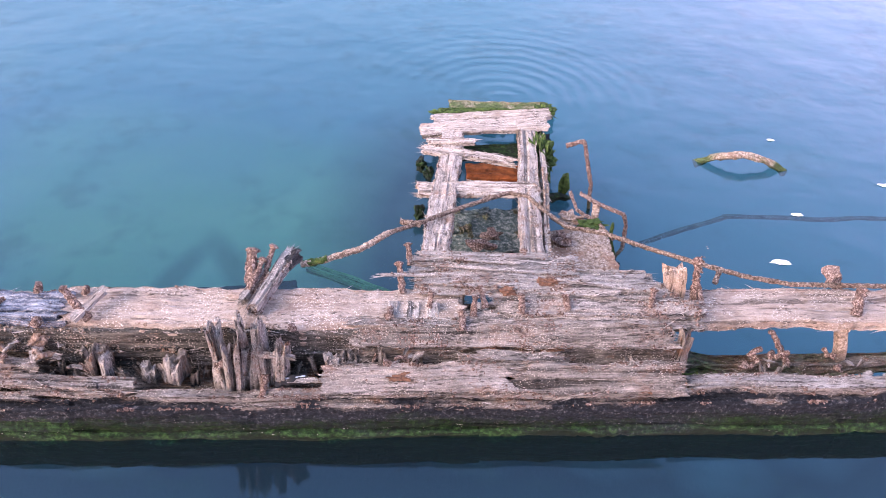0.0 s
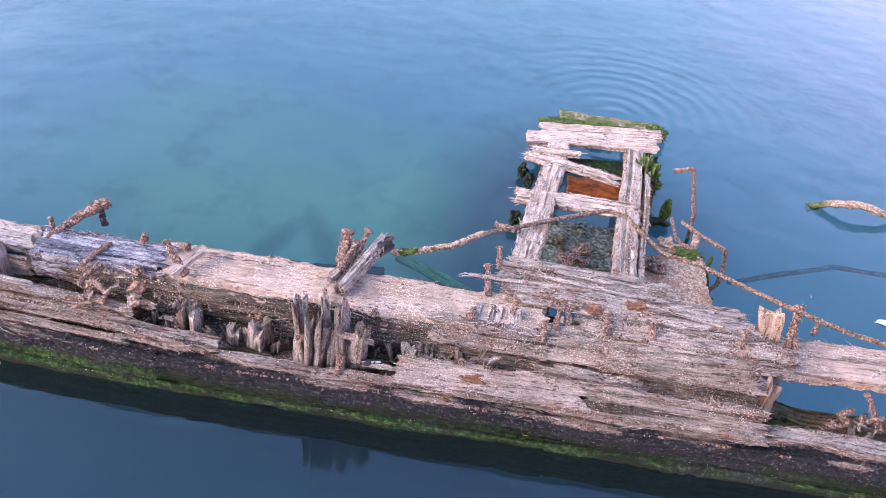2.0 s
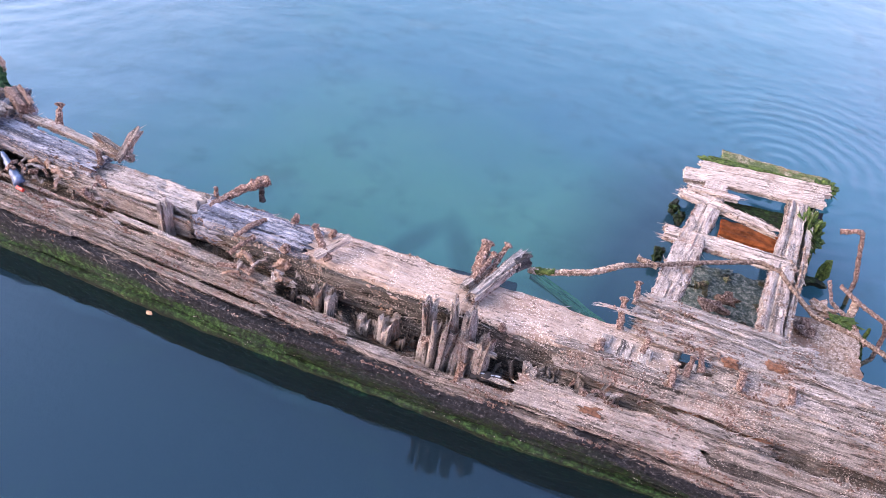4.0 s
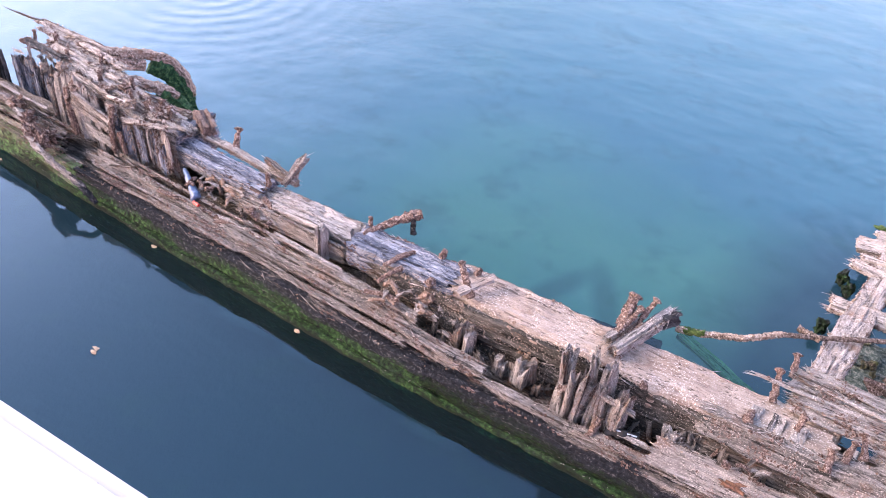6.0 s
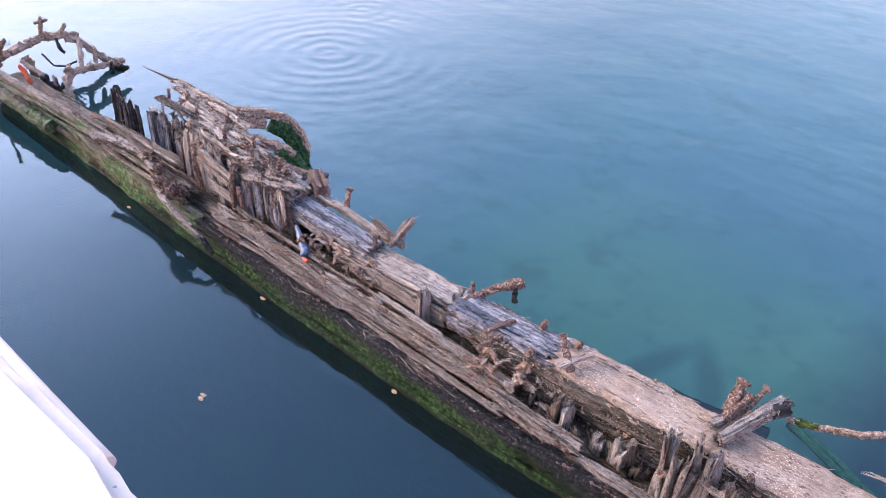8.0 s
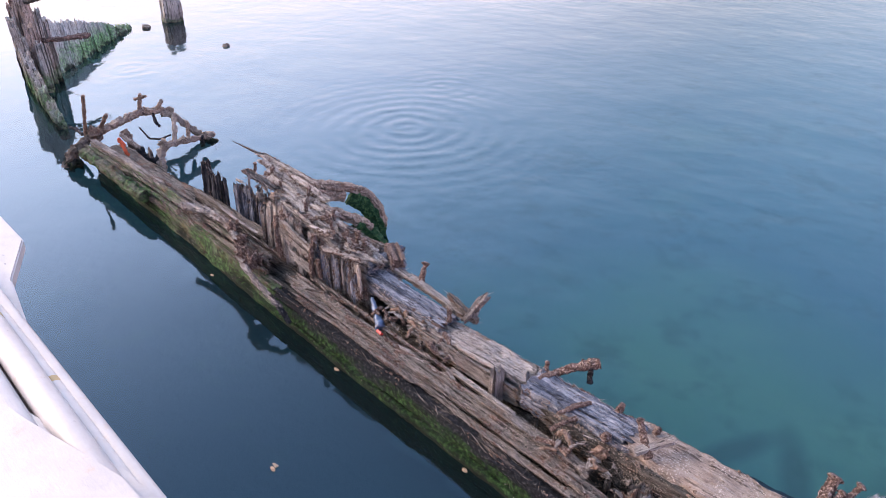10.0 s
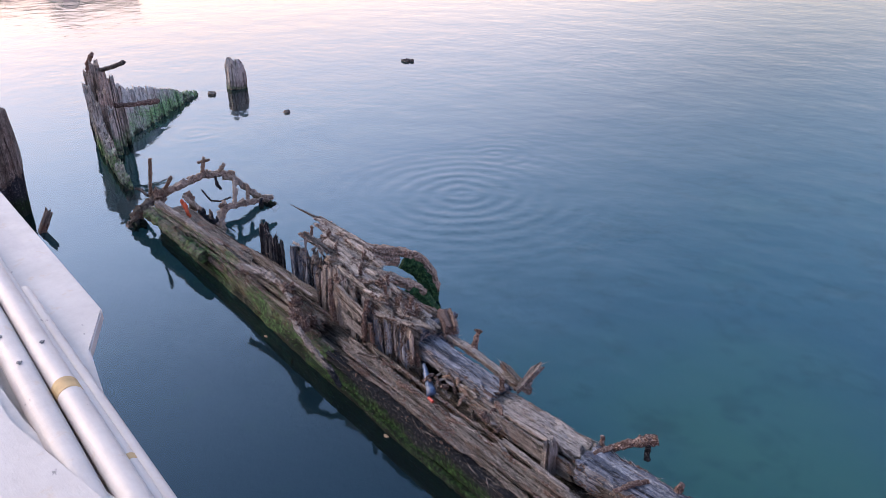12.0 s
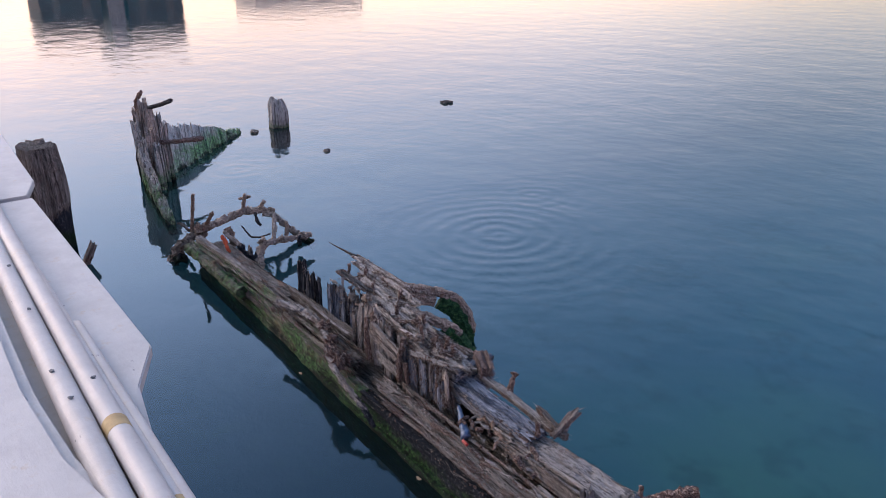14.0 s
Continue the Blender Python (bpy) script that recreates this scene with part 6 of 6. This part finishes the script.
def slab(name, outline, z0, z1, material, parent, bevel=0.004):
    bm = bmesh.new()
    low = [bm.verts.new((x, y, z0)) for x, y in outline]
    face = bm.faces.new(low)
    up = bmesh.ops.extrude_face_region(bm, geom=[face])
    for v in up["geom"]:
        if isinstance(v, bmesh.types.BMVert):
            v.co.z = z1
    bmesh.ops.recalc_face_normals(bm, faces=bm.faces[:])
    bmesh.ops.bevel(bm, geom=bm.edges[:], offset=bevel, segments=2, affect="EDGES")
    mesh = bpy.data.meshes.new(name)
    bm.to_mesh(mesh)
    bm.free()
    return link(name, mesh, material, parent, Matrix.Identity(4))


slab("ledge", [(1.5, 0.60), (-0.6, 0.462), (-1.03, 0.436), (-1.10, 0.447), (-1.30, 0.442), (-1.5, 0.390), (-1.75, 0.340), (-2.0, 0.326), (-2.6, 0.335), (-5.4, 0.40), (-5.4, -0.4), (1.5, -0.4)], 4.31, 4.372, WHITE, rail, 0.020)
slab("plate", [(-3.42, 0.58), (-2.15, 0.57), (-2.0, 0.50), (-1.4, 0.40), (-1.3, 0.3), (-3.42, 0.3)], 4.285, 4.309, WHITE, rail, 0.003)
slab("plate", [(-5.6, 0.70), (-3.64, 0.625), (-3.46, 0.57), (-3.46, 0.3), (-5.6, 0.3)], 4.285, 4.309, WHITE, rail, 0.003)


def pipe(name, x0, x1, y, z, r, material=WHITE, parent=None, slope=0.012):
    n, m = 18, 40
    a = np.arange(n) * 2 * math.pi / n
    xs = np.r_[x0, np.linspace(x0, x1, m), x1 - 0.004]
    rr = np.r_[r * 0.9, np.full(m, r), r * 0.75]
    wob = 0.0025 * (vnoise(xs * 3, 0 * xs, int(y * 1000)) - 0.5)
    Y = y - slope * (xs + 1.6) + wob
    rings = np.stack([np.broadcast_to(xs[:, None], (len(xs), n)), Y[:, None] + rr[:, None] * np.cos(a), z + rr[:, None] * np.sin(a)], 2)
    return link(name, sweep("pipe", rings, True, True), material, parent or rail, Matrix.Identity(4))


thick = pipe("pipe", -1.40, -4.6, 0.364, 4.343, 0.024, slope=0.022)
marked = pipe("pipe", -1.06, -4.6, 0.412, 4.345, 0.0215, slope=0.018)
pipe("pipe", -1.0, -2.72, 0.436, 4.332, 0.012)
pipe("pipe", -1.12, -2.30, 0.452, 4.330, 0.011)
pipe("rust_mark", -1.80, -1.838, 0.412, 4.345, 0.0219, STAIN, marked, slope=0.018)
pipe("rust_mark", -1.585, -1.60, 0.436, 4.332, 0.0125, STAIN, marked)
for x, y, z in ((-1.93, 0.372, 4.368), (-2.36, 0.385, 4.368), (-2.05, 0.366, 4.367), (-1.98, 0.421, 4.367), (-2.66, 0.395, 4.367)):
    lump("paint_chip", (x, y, z), (0.006, 0.004, 0.0015), CHIP, thick, lump=0.6, level=2, freq=5)
slab("rust_edge", [(-1.10, 0.389), (-3.2, 0.424), (-3.2, 0.430), (-1.10, 0.395)], 4.312, 4.342, WHITE_DIRTY, rail, 0.002)
for k, (x, y) in enumerate(((-1.62, 0.372), (-1.66, 0.362), (-1.58, 0.378), (-1.70, 0.356), (-1.55, 0.386))):
    lump("grit", (x, y, 4.312), (0.016, 0.008, 0.004), GRIT, rail, lump=0.7, level=2, freq=6)

# ---- crusts and shreds on the old wood ----
for k, (t, grains, shreds) in enumerate(((hull, 20000, 12000), (beam_mid, 2600, 1000), (beam_right, 2600, 1200), (beam_burnt, 1200, 700), (beam_pale, 1400, 900), (beam_burnt_far, 1200, 700), (stack, 11000, 8000), (tower, 6000, 2600), (fork, 500, 300), (big_stump, 500, 300), (heap, 20000, 15000), (posts, 300, 300), (bow, 500, 900), (drift, 200, 200))):
    sprinkle(t, grains, shreds, CRUST if k in (1, 2, 4, 7) else RUSTED, 100 + k, 0.005, 0.018, WOOD_PALE)
for k, (t, grains) in enumerate(((hull, 5000), (stack, 2500), (heap, 6000))):
    sprinkle(t, grains, 0, CRUST, 140 + k, 0.004, 0.012)
sprinkle(hull, 7000, 1500, BARNACLE, 150, 0.002, 0.006, WOOD_DARK, ("strake",), 0.03)


sprinkle(tower, 2500, 0, RUSTED, 160, 0.005, 0.018)
